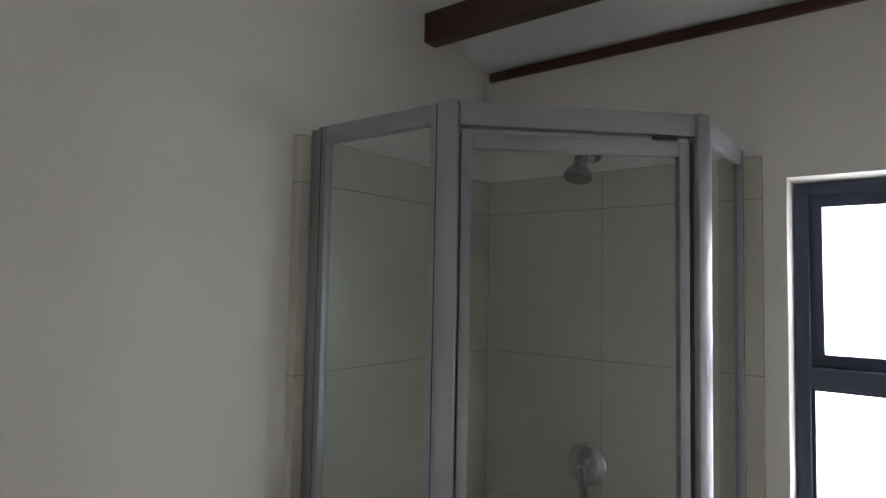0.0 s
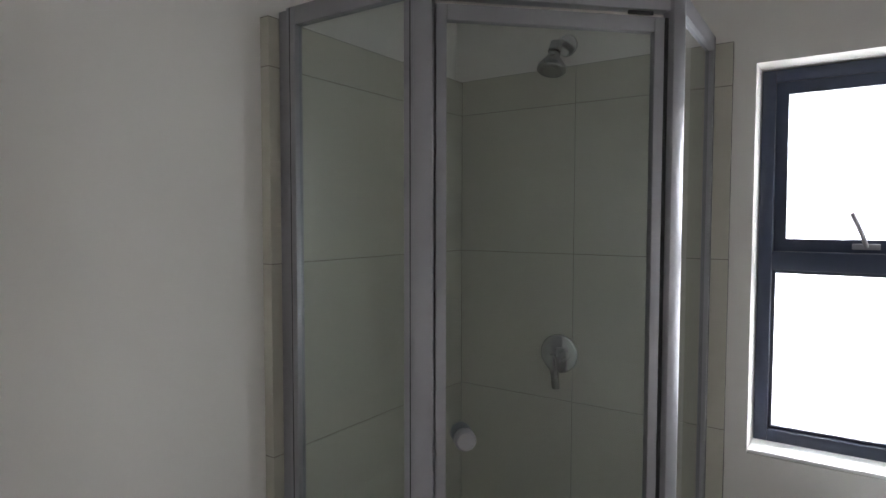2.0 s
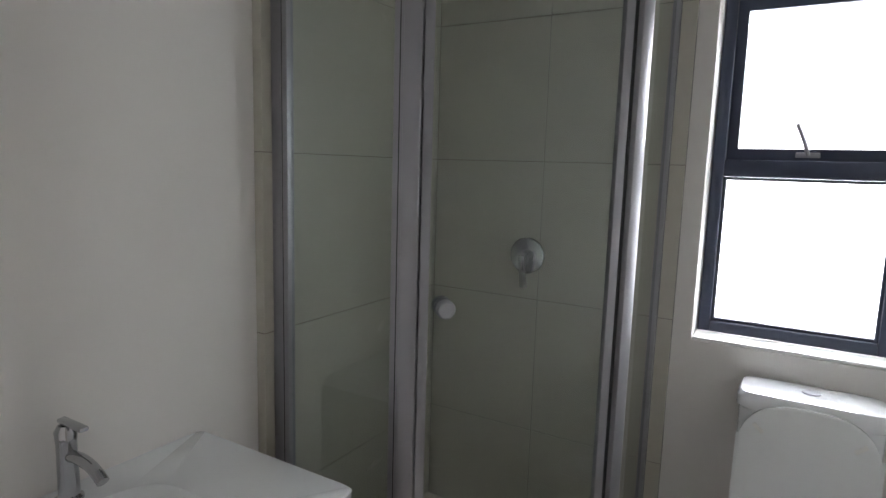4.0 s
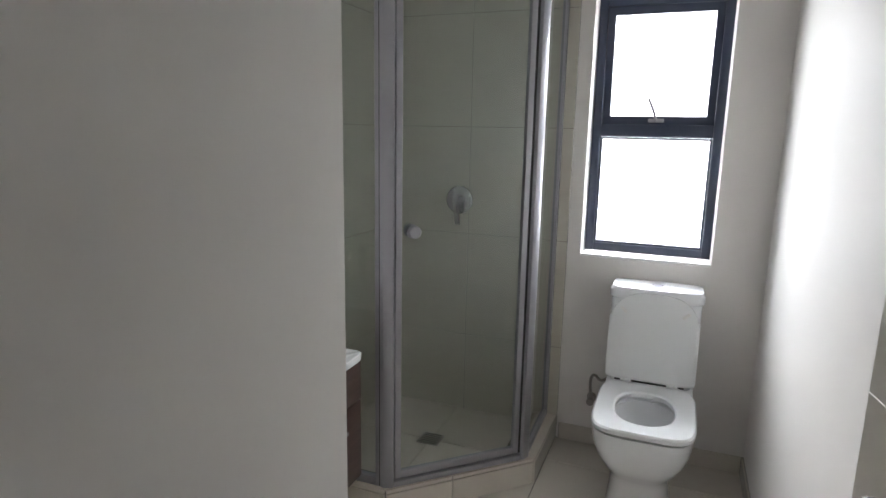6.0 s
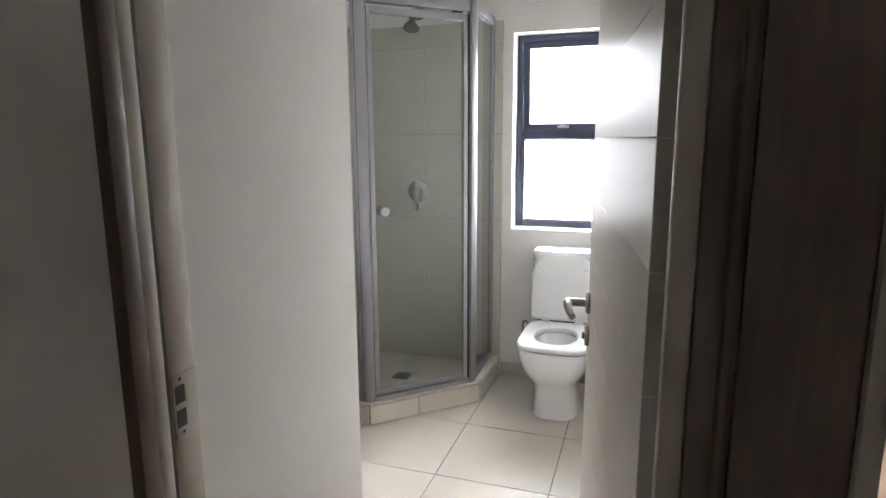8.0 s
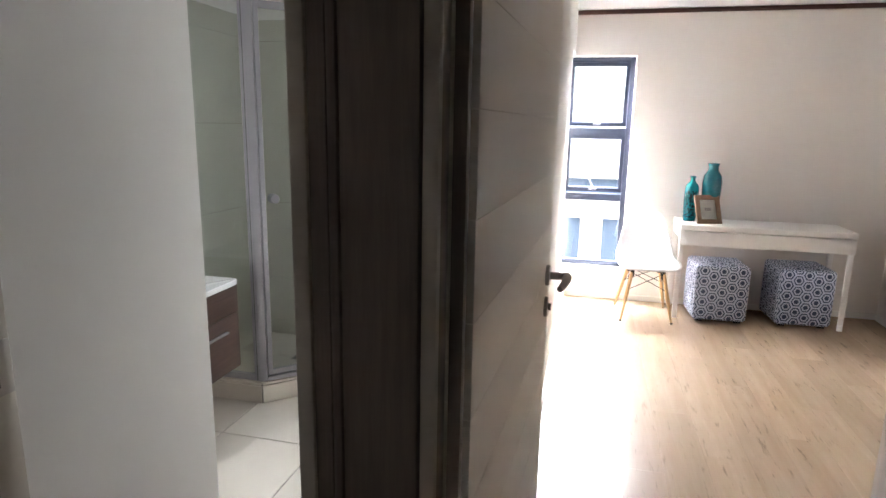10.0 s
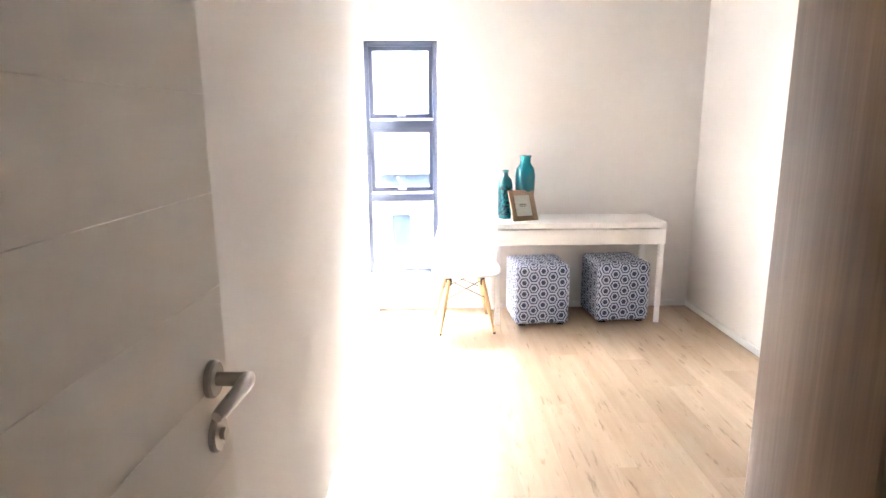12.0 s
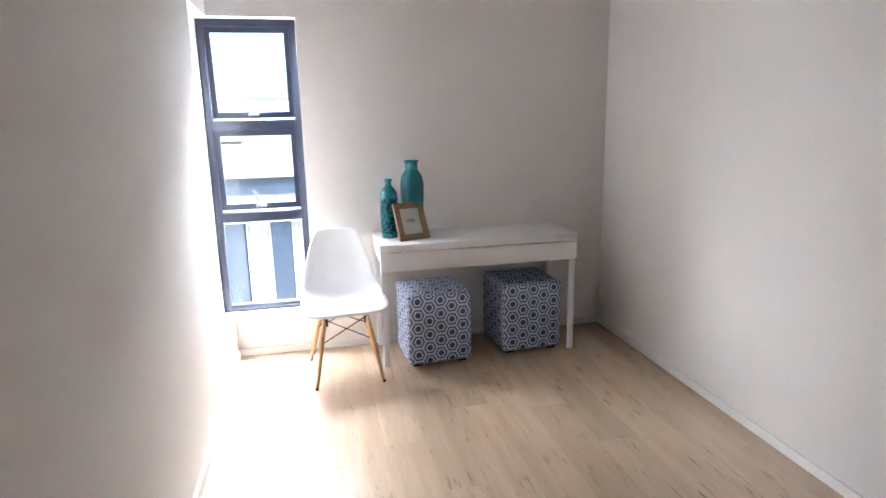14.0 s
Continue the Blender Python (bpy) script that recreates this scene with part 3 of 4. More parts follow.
part("arm", tube([(0.445, -0.016, 2.135), (0.445, -0.06, 2.135), (0.443, -0.085, 2.125), (0.441, -0.10, 2.105)], 0.011, 14), CHROME, rose)
part("swivel", tube([(0.441, -0.09, 2.125), (0.440, -0.105, 2.095)], [0.020, 0.021], 18), CHROME, rose)
bm = lathe([(0.018, 0.0), (0.022, -0.012), (0.040, -0.036), (0.046, -0.046), (0.046, -0.056), (0.042, -0.060), (0.0, -0.060)], 32, False)
bmesh.ops.transform(bm, matrix=Matrix.Translation((0.440, -0.108, 2.088)) @ Matrix.Rotation(radians(-18), 4, "X"), verts=bm.verts)
part("spray_head", bm, CHROME, rose)
for k in range(14):
    a = 2 * math.pi * k / 14
    bm = disc((0, 0, -1), (0.033 * math.cos(a), 0.033 * math.sin(a), -0.0595), 0.0035, 0.003, 8, 0.0008)
    bmesh.ops.transform(bm, matrix=Matrix.Translation((0.440, -0.108, 2.088)) @ Matrix.Rotation(radians(-18), 4, "X"), verts=bm.verts)
    part("nozzle", bm, RUBBER_GAP, rose)
mixer = thing("shower_mixer", "chrome shower mixer with a round plate and lever", "mixer tap")
part("plate", disc((0, -1, 0), (0.430, -0.014, 1.112), 0.066, 0.010, 40, 0.004), CHROME, mixer)
part("body", tube([(0.430, -0.022, 1.108), (0.430, -0.058, 1.104)], [0.028, 0.024], 24), CHROME, mixer)
bm = box((-0.013, -0.014, -0.105), (0.013, 0.0, 0.022), 0.004)
bmesh.ops.transform(bm, matrix=Matrix.Translation((0.430, -0.058, 1.100)) @ Matrix.Rotation(radians(14), 4, "X"), verts=bm.verts)
part("lever", bm, CHROME, mixer)


def kerb_prism(z0, z1, grow):
    ring = [(0.0, -0.882 - grow), (0.480 + grow * 0.4, -0.882 - grow), (0.938 + grow, -0.432 + grow * 0.2), (0.944 + grow, 0.0), (0.800, 0.0), (0.800, -0.405), (0.43, -0.77), (0.0, -0.77)]
    bm = bmesh.new()
    a = [bm.verts.new((x, y, z0)) for x, y in ring]
    b = [bm.verts.new((x, y, z1)) for x, y in ring]
    n = len(ring)
    for k in range(n):
        bm.faces.new((a[k], a[(k + 1) % n], b[(k + 1) % n], b[k]))
    bm.faces.new(a[::-1])
    bm.faces.new(b)
    return bm


kerb = setting("shower_kerb", kerb_prism(0.0, 0.108, -0.010), GROUT, "tiled cream kerb round the shower floor", "kerb")


def kerb_tiles(a, b, cuts):
    """Face and top tiles along one run of the kerb."""
    m, w = along(a, b)
    edges = [0.0] + cuts + [w]
    for p, q in zip(edges, edges[1:]):
        for lo, hi in (((p + 0.002, -0.0005, 0.003), (q - 0.002, 0.010, 0.098)), ((p + 0.002, 0.0, 0.1025), (q - 0.002, 0.096, 0.116))):
            o = part("tile", box(lo, hi, 0.0015, 1), TILE, kerb)
            o.matrix_local = m


kerb_tiles((0.0, -0.8825), (0.478, -0.8825), [])
kerb_tiles((0.484, -0.880), (0.936, -0.436), [0.27])
kerb_tiles((0.9395, -0.430), (0.9445, -0.001), [])
def prism(ring, z0, z1):
    bm = bmesh.new()
    a, b = [bm.verts.new((x, y, z0)) for x, y in ring], [bm.verts.new((x, y, z1)) for x, y in ring]
    for k in range(len(ring)):
        bm.faces.new((a[k], a[(k + 1) % len(ring)], b[(k + 1) % len(ring)], b[k]))
    bm.faces.new(a[::-1])
    bm.faces.new(b)
    return bm


setting("shower_floor", prism([(0.015, -0.78), (0.44, -0.78), (0.82, -0.41), (0.82, -0.012), (0.015, -0.012)], -0.003, 0.052), GROUT, "shower base under small floor tiles", "floor")
drain = thing("floor_drain", "square steel drain grate in the shower floor", "drain")
part("grate", box((0.395, -0.415, 0.0602), (0.495, -0.315, 0.0642), 0.002), STEEL, drain)
# Black bars laid on the grate draw the shaded slots.
for k in range(6):
    part("slot_shade", box((0.406, -0.407 + k * 0.0155, 0.0643), (0.484, -0.400 + k * 0.0155, 0.0648)), RUBBER_GAP, drain)

# ---- toilet ----
TX = 1.345
toilet = thing("toilet", "white ceramic close-coupled toilet with raised lid", "toilet")
rings = [oval(TX, -0.335, 0.001, 0.122, 0.205, 3.2), oval(TX, -0.335, 0.03, 0.116, 0.200, 3.2), oval(TX, -0.345, 0.14, 0.112, 0.202, 3.0), oval(TX, -0.360, 0.19, 0.120, 0.215, 2.9),
         oval(TX, -0.390, 0.235, 0.146, 0.238, 2.8), oval(TX, -0.412, 0.28, 0.166, 0.242, 3.0), oval(TX, -0.424, 0.33, 0.176, 0.238, 3.4), oval(TX, -0.428, 0.375, 0.180, 0.236, 3.8), oval(TX, -0.430, 0.395, 0.181, 0.236, 4.0),
         oval(TX, -0.440, 0.398, 0.150, 0.200, 2.6), oval(TX, -0.450, 0.385, 0.118, 0.155, 2.2), oval(TX, -0.450, 0.30, 0.100, 0.130, 2.2), oval(TX, -0.43, 0.235, 0.075, 0.095, 2.0), oval(TX, -0.42, 0.205, 0.045, 0.05, 2.0)]
part("bowl", loft(rings), CERAMIC, toilet)
part("water", loft([oval(TX, -0.435, 0.262, 0.078, 0.10, 2.0), oval(TX, -0.435, 0.264, 0.078, 0.10, 2.0)]), CLEAR, toilet)
part("back_shelf", loft([oval(TX, -0.17, 0.02, 0.09, 0.16, 6), oval(TX, -0.16, 0.30, 0.10, 0.15, 6), oval(TX, -0.15, 0.36, 0.165, 0.14, 6), oval(TX, -0.15, 0.398, 0.172, 0.145, 6)]), CERAMIC, toilet)
so = [(0.403, 0.176, 0.228), (0.408, 0.181, 0.233), (0.420, 0.181, 0.233), (0.426, 0.175, 0.227)]
srings = [oval(TX, -0.437, z, a, b, 4.8) for z, a, b in so] + [oval(TX, -0.447, 0.426, 0.113, 0.150, 2.3), oval(TX, -0.447, 0.420, 0.106, 0.143, 2.3), oval(TX, -0.447, 0.404, 0.106, 0.143, 2.3)]
part("seat", loft(srings, loop=True), SEAT, toilet)
lid_rings = []
for y, k in ((0.0, 0.965), (-0.004, 1.0), (-0.016, 1.0), (-0.020, 0.955)):
    ring = []
    for p, q in zip(oval(0, 0, 0, 0.174 * k, 0.182 * k, 2.8, 64), oval(0, 0, 0, 0.174 * k, 0.182 * k, 24.0, 64)):
        w = min(1.0, max(0.0, p.y / 0.06))
        c = p * w + q * (1 - w)
        ring.append(Vector((c.x, y, c.y)))
    lid_rings.append(ring)
lid = part("lid", loft(lid_rings), SEAT, toilet)
lid.location = (TX, -0.190, 0.618)
lid.rotation_euler = (radians(-4), 0, 0)
for sx in (-0.09, 0.09):
    bumper = part("bumper", box((-0.017, -0.0035, -0.006), (0.017, 0.0, 0.006), 0.0015), PAPER, lid, "grey lid bumper")
    bumper.matrix_local = pose(sx * 1.33, -0.0203, 0.108, 0, 40 if sx < 0 else -40, 0)
    part("hinge", merge(box((TX + sx - 0.022, -0.226, 0.424), (TX + sx + 0.022, -0.194, 0.438), 0.004), tube([(TX + sx - 0.02, -0.207, 0.440), (TX + sx + 0.02, -0.207, 0.440)], 0.010, 14)), SEAT, toilet)
part("cistern", loft([oval(TX, -0.088, 0.402, 0.160, 0.082, 7), oval(TX, -0.090, 0.55, 0.172, 0.086, 7), oval(TX, -0.090, 0.765, 0.177, 0.088, 7)]), CERAMIC, toilet)
part("cistern_lid", loft([oval(TX, -0.092, 0.7665, 0.176, 0.089, 7), oval(TX, -0.092, 0.772, 0.184, 0.091, 7), oval(TX, -0.092, 0.800, 0.184, 0.091, 7), oval(TX, -0.092, 0.814, 0.176, 0.084, 6), oval(TX, -0.092, 0.818, 0.150, 0.065, 5)]), CERAMIC, toilet)
part("flush_button", disc((0, 0, 1), (TX, -0.09, 0.8182), 0.024, 0.004, 28, 0.001), ALU, toilet, "satin metal flush button")
# Solid black strip in place of the shade between seat and hinges.
part("hinge_gap_shade", box((TX - 0.135, -0.214, 0.4262), (TX + 0.135, -0.205, 0.4300)), RUBBER_GAP, toilet, "black strip painted in for the shaded gap behind the seat")
valve = thing("angle_valve", "chrome stop valve with braided hose beside the toilet", "valve")
part("valve_body", merge(disc((0, -1, 0), (1.100, -0.001, 0.235), 0.022, 0.006, 20, 0.002), tube([(1.100, -0.004, 0.235), (1.100, -0.055, 0.235)], 0.010, 12), tube([(1.100, -0.045, 0.225), (1.100, -0.045, 0.262)], 0.009, 12)), STEEL, valve)
part("valve_knob", disc((0, -1, 0), (1.100, -0.053, 0.235), 0.017, 0.018, 14, 0.004), STEEL, valve)
part("hose", tube(bend((1.100, -0.045, 0.258), (1.085, -0.06, 0.38), (1.12, -0.075, 0.37), 8) + bend((1.125, -0.076, 0.365), (1.15, -0.08, 0.33), (1.20, -0.085, 0.41), 8), 0.0065, 10), STEEL, valve)

# ---- basin cabinet ----
vanity = thing("vanity_cabinet", "wall-hung dark wood cabinet with two drawers", "bathroom cabinet")
VY0, VY1, VX = -2.030, -1.085, 0.498
part("carcass", box((0.001, VY0, 0.30), (VX - 0.020, VY1, 0.712), 0.001), VANITY, vanity)
for z0, z1 in ((0.578, 0.710), (0.305, 0.572)):
    dr = part("drawer_front", box((VX - 0.0195, VY0 + 0.002, z0), (VX, VY1, z1), 0.0015), VANITY, vanity)
    if z0 < 0.5:
        part("handle", box((VX + 0.0005, VY0 + 0.15, 0.498), (VX + 0.014, VY1 - 0.10, 0.508), 0.002), ALU, dr, "thin satin bar handle")
top = thing("washbasin", "white ceramic basin top on the cabinet", "basin")
BC = (0.27, -1.55)
sl = [oval(0.257, (VY0 + VY1) / 2 + 0.006, z, a, b, 30, 64) for z, a, b in ((0.7135, 0.254, 0.462), (0.716, 0.256, 0.465), (0.736, 0.256, 0.465), (0.739, 0.253, 0.462))]
sl += [oval(BC[0], BC[1], z, a, b, 4, 64) for z, a, b in ((0.739, 0.165, 0.26), (0.732, 0.158, 0.252), (0.66, 0.135, 0.215), (0.645, 0.09, 0.14))]
part("slab", loft(sl), CERAMIC, top)
part("waste", disc((0, 0, 1), (0.27, -1.55, 0.6452), 0.022, 0.004, 24, 0.001), CHROME, top)
tap = thing("basin_tap", "chrome basin mixer tap", "tap")
part("body", lathe([(0.026, 0.740), (0.026, 0.746), (0.020, 0.752), (0.019, 0.86), (0.021, 0.885), (0.014, 0.898), (0.0, 0.900)], 24, False), CHROME, tap).location = (0.060, -1.44, 0)
part("spout", tube(bend((0.07, -1.44, 0.835), (0.14, -1.44, 0.85), (0.185, -1.44, 0.815)), 0.012, 12), CHROME, tap)
part("lever", box((0.045, -1.449, 0.9005), (0.13, -1.431, 0.910), 0.003), CHROME, tap)

# ---- bedroom ----
desk = thing("console_desk", "narrow white console desk with a shallow drawer", "desk")
DX0, DX1, DY0, DY1 = 2.780, 3.985, 1.315, 1.734
part("top", box((DX0, DY0, 0.706), (DX1, DY1, 0.746), 0.0015), BOARD, desk)
part("drawer_front", box((DX0 + 0.002, DY0 + 0.002, 0.590), (DX1 - 0.002, DY0 + 0.020, 0.697), 0.0015), BOARD, desk)
part("drawer_box", box((DX0 + 0.05, DY0 + 0.0205, 0.602), (DX1 - 0.05, DY1 - 0.03, 0.690)), BOARD, desk)
for x in (DX0 + 0.002, DX1 - 0.037):
    part("side_rail", box((x, DY0 + 0.0395, 0.640), (x + 0.035, DY1 - 0.036, 0.7055), 0.001), BOARD, desk)
    for y, z in ((DY0 + 0.0205, 0.7055), (DY1 - 0.036, 0.7055)):
        part("leg", box((x, y, 0.0), (x + 0.035, y + 0.0188 if y < 1.5 else y + 0.035, z), 0.0015), BOARD, desk)
part("back_rail", box((DX0 + 0.038, DY1 - 0.02, 0.62), (DX1 - 0.038, DY1 - 0.004, 0.705), 0.001), BOARD, desk)


def pouf():
    ob = thing("pouf", "square pouf in slate and white hexagon fabric", "pouf", group="poufs under the desk")
    bm = bmesh.new()
    add_box(bm, (-0.196, -0.196, 0.016), (0.196, 0.196, 0.450))
    bmesh.ops.subdivide_edges(bm, edges=bm.edges[:], cuts=6, use_grid_fill=True)
    for v in bm.verts:
        u = Vector((v.co.x / 0.195, v.co.y / 0.195, (v.co.z - 0.241) / 0.211))
        soft = 0.012 * (1 - u.x ** 2) * (1 - u.y ** 2)
        if abs(u.z) > 0.99 and u.z > 0:
            v.co.z += soft
        for k in (0, 1):
            if abs(u[k]) > 0.99:
                v.co[k] += math.copysign(0.006 * (1 - u.z ** 2) * (1 - u[1 - k] ** 2), u[k])
    sharp = [e for e in bm.edges if len(e.link_faces) == 2 and e.calc_face_angle(0) > 1.0]
    bmesh.ops.bevel(bm, geom=sharp, offset=0.030, segments=4, profile=0.5, affect="EDGES")
    layer = bm.loops.layers.uv.new("cloth")
    bm.normal_update()
    for f in bm.faces:
        n = f.normal
        ax = max(range(3), key=lambda k: abs(n[k]))
        for l in f.loops:
            c = l.vert.co
            l[layer].uv = ((c.z, c.x), (c.y + 0.2, c.x))[ax == 2] if ax != 0 else (c.z, c.y + 0.2)
    part("cover", bm, CLOTH, ob)
    for sx, sy in ((-0.14, -0.14), (0.14, -0.14), (-0.14, 0.14), (0.14, 0.14)):
        part("foot", box((sx - 0.025, sy - 0.025, 0.0), (sx + 0.025, sy + 0.025, 0.020), 0.003), BLACK, ob, "short black foot")
    return ob


pouf_a = pouf()
pouf_a.matrix_world = pose(3.106, 1.474, 0, 0, 0, 3.0)
pouf_b = copy_thing(pouf_a, pose(3.702, 1.530, 0, 0, 0, 3.5))


def shell_chair(at):
    ob = thing("shell_chair", "white moulded shell chair on beech dowel legs", "chair", at)
    # profile from the front lip over the seat and up the back: (y, z), half width, how far the edges curl up
    keys = [(-0.245, 0.412, 0.150, 0.0), (-0.235, 0.428, 0.205, 0.004), (-0.19, 0.436, 0.232, 0.014), (-0.10, 0.426, 0.236, 0.034), (0.0, 0.414, 0.232, 0.055), (0.09, 0.416, 0.226, 0.070),
            (0.155, 0.445, 0.220, 0.074), (0.195, 0.51, 0.206, 0.066), (0.218, 0.59, 0.190, 0.054), (0.238, 0.66, 0.172, 0.042), (0.254, 0.722, 0.153, 0.032), (0.267, 0.772, 0.132, 0.022), (0.274, 0.795, 0.110, 0.014), (0.277, 0.804, 0.076, 0.006)]
    rows = []
    for i in range(len(keys) - 1):
        for s in range(4):
            t = s / 4
            k0, k1, k2, k3 = keys[max(i - 1, 0)], keys[i], keys[i + 1], keys[min(i + 2, len(keys) - 1)]
            rows.append([0.5 * (2 * b + (c - a) * t + (2 * a - 5 * b + 4 * c - d) * t * t + (3 * b - a - 3 * c + d) * t ** 3) for a, b, c, d in zip(k0, k1, k2, k3)])
    rows.append(list(keys[-1]))
    bm = bmesh.new()
    grid = []
    for i, (y, z, w, curl) in enumerate(rows):
        a, b = rows[max(i - 1, 0)], rows[min(i + 1, len(rows) - 1)]
        d = Vector((b[0] - a[0], b[1] - a[1])).normalized()
        nrm = Vector((-d.y, d.x))
        line = []
        for k in range(17):
            u = -1 + k / 8
            c = curl * abs(u) ** 2.6
            line.append(bm.verts.new((u * w, y + nrm.x * c, z + nrm.y * c)))
        grid.append(line)
    for p, q in zip(grid, grid[1:]):
        for k in range(16):
            bm.faces.new((p[k], p[k + 1], q[k + 1], q[k]))
    s = part("shell", bm, SHELL, ob)
    s.data.polygons.foreach_set("use_smooth", [True] * len(s.data.polygons))
    sol = s.modifiers.new("thickness", "SOLIDIFY")
    sol.thickness, sol.offset = 0.007, -1
    feet = {(-1, -1): (-0.188, -0.216), (1, -1): (0.188, -0.216), (-1, 1): (-0.195, 0.216), (1, 1): (0.198, 0.218)}
    tops = {}
    for (sx, sy), (fx, fy) in feet.items():
        top_p, foot_p = Vector((sx * 0.115, sy * 0.105 - 0.015, 0.385)), Vector((fx, fy, 0.0))
        tops[(sx, sy)] = (top_p, foot_p)
        pts = [foot_p + (top_p - foot_p) * t for t in (0, 0.03, 0.5, 0.85, 1)]
        leg = part("leg", tube(pts, [0.008, 0.009, 0.0145, 0.0135, 0.011], 14), BEECH, ob, "tapered beech dowel leg")
        part("glide", tube([foot_p - Vector((0, 0, 0)), foot_p + Vector((0, 0, 0.012))], 0.0095, 12), BLACK, leg)
        part("bracket", tube([top_p + Vector((0, 0, -0.055)), top_p + Vector((0, 0, 0.012))], [0.015, 0.017], 12), BLACK, leg)
    mid = {k: f + (t - f) * 0.62 for k, (t, f) in tops.items()}
    for a, b in (((-1, -1), (1, -1)), ((-1, 1), (1, 1)), ((-1, -1), (-1, 1)), ((1, -1), (1, 1))):
        part("brace", tube([mid[a], tops[b][0] - Vector((0, 0, 0.02))], 0.0032, 8), BLACK, ob)
        part("brace", tube([mid[b], tops[a][0] - Vector((0, 0, 0.02))], 0.0032, 8), BLACK, ob)
    part("seat_mount", merge(*[tube([tops[a][0] + Vector((0, 0, 0.008)), tops[b][0] + Vector((0, 0, 0.008))], 0.005, 8) for a, b in (((-1, -1), (1, 1)), ((-1, 1), (1, -1)))]), BLACK, ob)
    return ob


shell_chair(pose(2.558, 1.352, 0, 0, 0, 3))


def vase_profile(points, wall_t):
    inner = [(max(r - wall_t, 0.004), z) for r, z in reversed(points) if z > points[0][1] + wall_t]
    return points + inner


vase = thing("vase", "tall glossy teal ceramic vase on the desk", "vase", pose(3.022, 1.600, 0.7462), group="teal vases")
pts = [(0.040, 0.0), (0.046, 0.004), (0.056, 0.06), (0.067, 0.16), (0.073, 0.25), (0.074, 0.31), (0.066, 0.36), (0.048, 0.388), (0.039, 0.40), (0.037, 0.425), (0.040, 0.442), (0.046, 0.452), (0.045, 0.456)]
part("body", lathe(vase_profile(pts, 0.005), 44), TEAL, vase)

vase2 = thing("pierced_vase", "teal bottle vase with a pierced leaf pattern", "vase", pose(2.872, 1.560, 0.7462), group="teal vases")
prof = [(0.046, 0.012), (0.050, 0.03), (0.053, 0.08), (0.054, 0.14), (0.054, 0.20), (0.053, 0.245), (0.051, 0.262)]
bm = bmesh.new()
NA, NZ = 110, 84
grid = []
for j in range(NZ + 1):
    z = prof[0][1] + (prof[-1][1] - prof[0][1]) * j / NZ
    r = np.interp(z, [p[1] for p in prof], [p[0] for p in prof])
    grid.append([bm.verts.new((r * math.cos(2 * math.pi * k / NA), r * math.sin(2 * math.pi * k / NA), z)) for k in range(NA)])
for j in range(NZ):
    for k in range(NA):
        a = 2 * math.pi * (k + 0.5) / NA
        z = prof[0][1] + (prof[-1][1] - prof[0][1]) * (j + 0.5) / NZ
        u = Vector((math.cos(a) * 0.054, math.sin(a) * 0.054, z * 0.9))
        f = noise.noise(u * 54)
        hole = abs(f) > 0.19 and 0.03 < z < 0.24
        if not hole:
            bm.faces.new((grid[j][k], grid[j][(k + 1) % NA], grid[j + 1][(k + 1) % NA], grid[j + 1][k]))
loose = [v for v in bm.verts if not v.link_faces]
bmesh.ops.delete(bm, geom=loose, context="VERTS")
lat = part("lattice", bm, TEAL, vase2)
sol = lat.modifiers.new("thickness", "SOLIDIFY")
sol.thickness, sol.offset = 0.005, -1
# Added core that paints the shaded inside behind the holes.
part("shade_core", lathe([(0.040, 0.0136), (0.044, 0.03), (0.0445, 0.25), (0.040, 0.262)], 40), INSIDE_SHADE, vase2, "added core coloured like the shaded inside")
part("base", lathe([(0.0, 0.0), (0.044, 0.0), (0.047, 0.004), (0.047, 0.0135), (0.0, 0.0135)], 40, False), TEAL, vase2)
part("neck", lathe([(0.0505, 0.260), (0.0505, 0.264), (0.045, 0.285), (0.030, 0.304), (0.020, 0.316), (0.0185, 0.335), (0.023, 0.341), (0.0245, 0.350), (0.021, 0.354), (0.0155, 0.35), (0.0155, 0.315), (0.04, 0.28), (0.046, 0.2605)], 40), TEAL, vase2)

pic = thing("picture_frame", "brown wooden photo frame with a white card", "picture frame", pose(3.006, 1.432, 0.7465, 0, 0, 17) @ pose(0, 0, 0, -26, 0, 0))
PW, PH, PB = 0.098, 0.232, 0.036
for nm, a, b in (("side", (-PW, -0.008, 0), (-PW + PB, 0.010, PH)), ("side", (PW - PB, -0.008, 0), (PW, 0.010, PH)), ("rail", (-PW + PB, -0.0078, 0), (PW - PB, 0.010, PB)), ("rail", (-PW + PB, -0.0078, PH - PB), (PW - PB, 0.010, PH))):
    part(nm, box(a, b, 0.0015), PICTURE, pic)
card = part("card", box((-PW + PB - 0.002, 0.002, PB - 0.002), (PW - PB + 0.002, 0.004, PH - PB + 0.002)), PAPER, pic, "white printed card")
for k, (wd_, z) in enumerate(((0.020, 0.128), (0.028, 0.118), (0.024, 0.108))):
    part("print_line", box((-wd_, 0.0012, z), (wd_, 0.0018, z + (0.006 if k == 1 else 0.003))), INK, card)
pn = part("front_glass", box((-PW + PB - 0.001, -0.002, PB - 0.001), (PW - PB + 0.001, -0.001, PH - PB + 0.001)), CLEAR, pic, smooth=False)
pn.visible_shadow = False
part("stand", box((-0.03, 0.0102, 0.004), (0.03, 0.0135, 0.17), 0.001), PICTURE, pic)

robe = thing("wardrobe", "built-in wardrobe with brown wood-grain panels", "wardrobe", kind="structure")
part("end_panel", box((2.860, -2.645, 0.001), (2.885, -2.152, 2.40), 0.001), ROBE, robe)
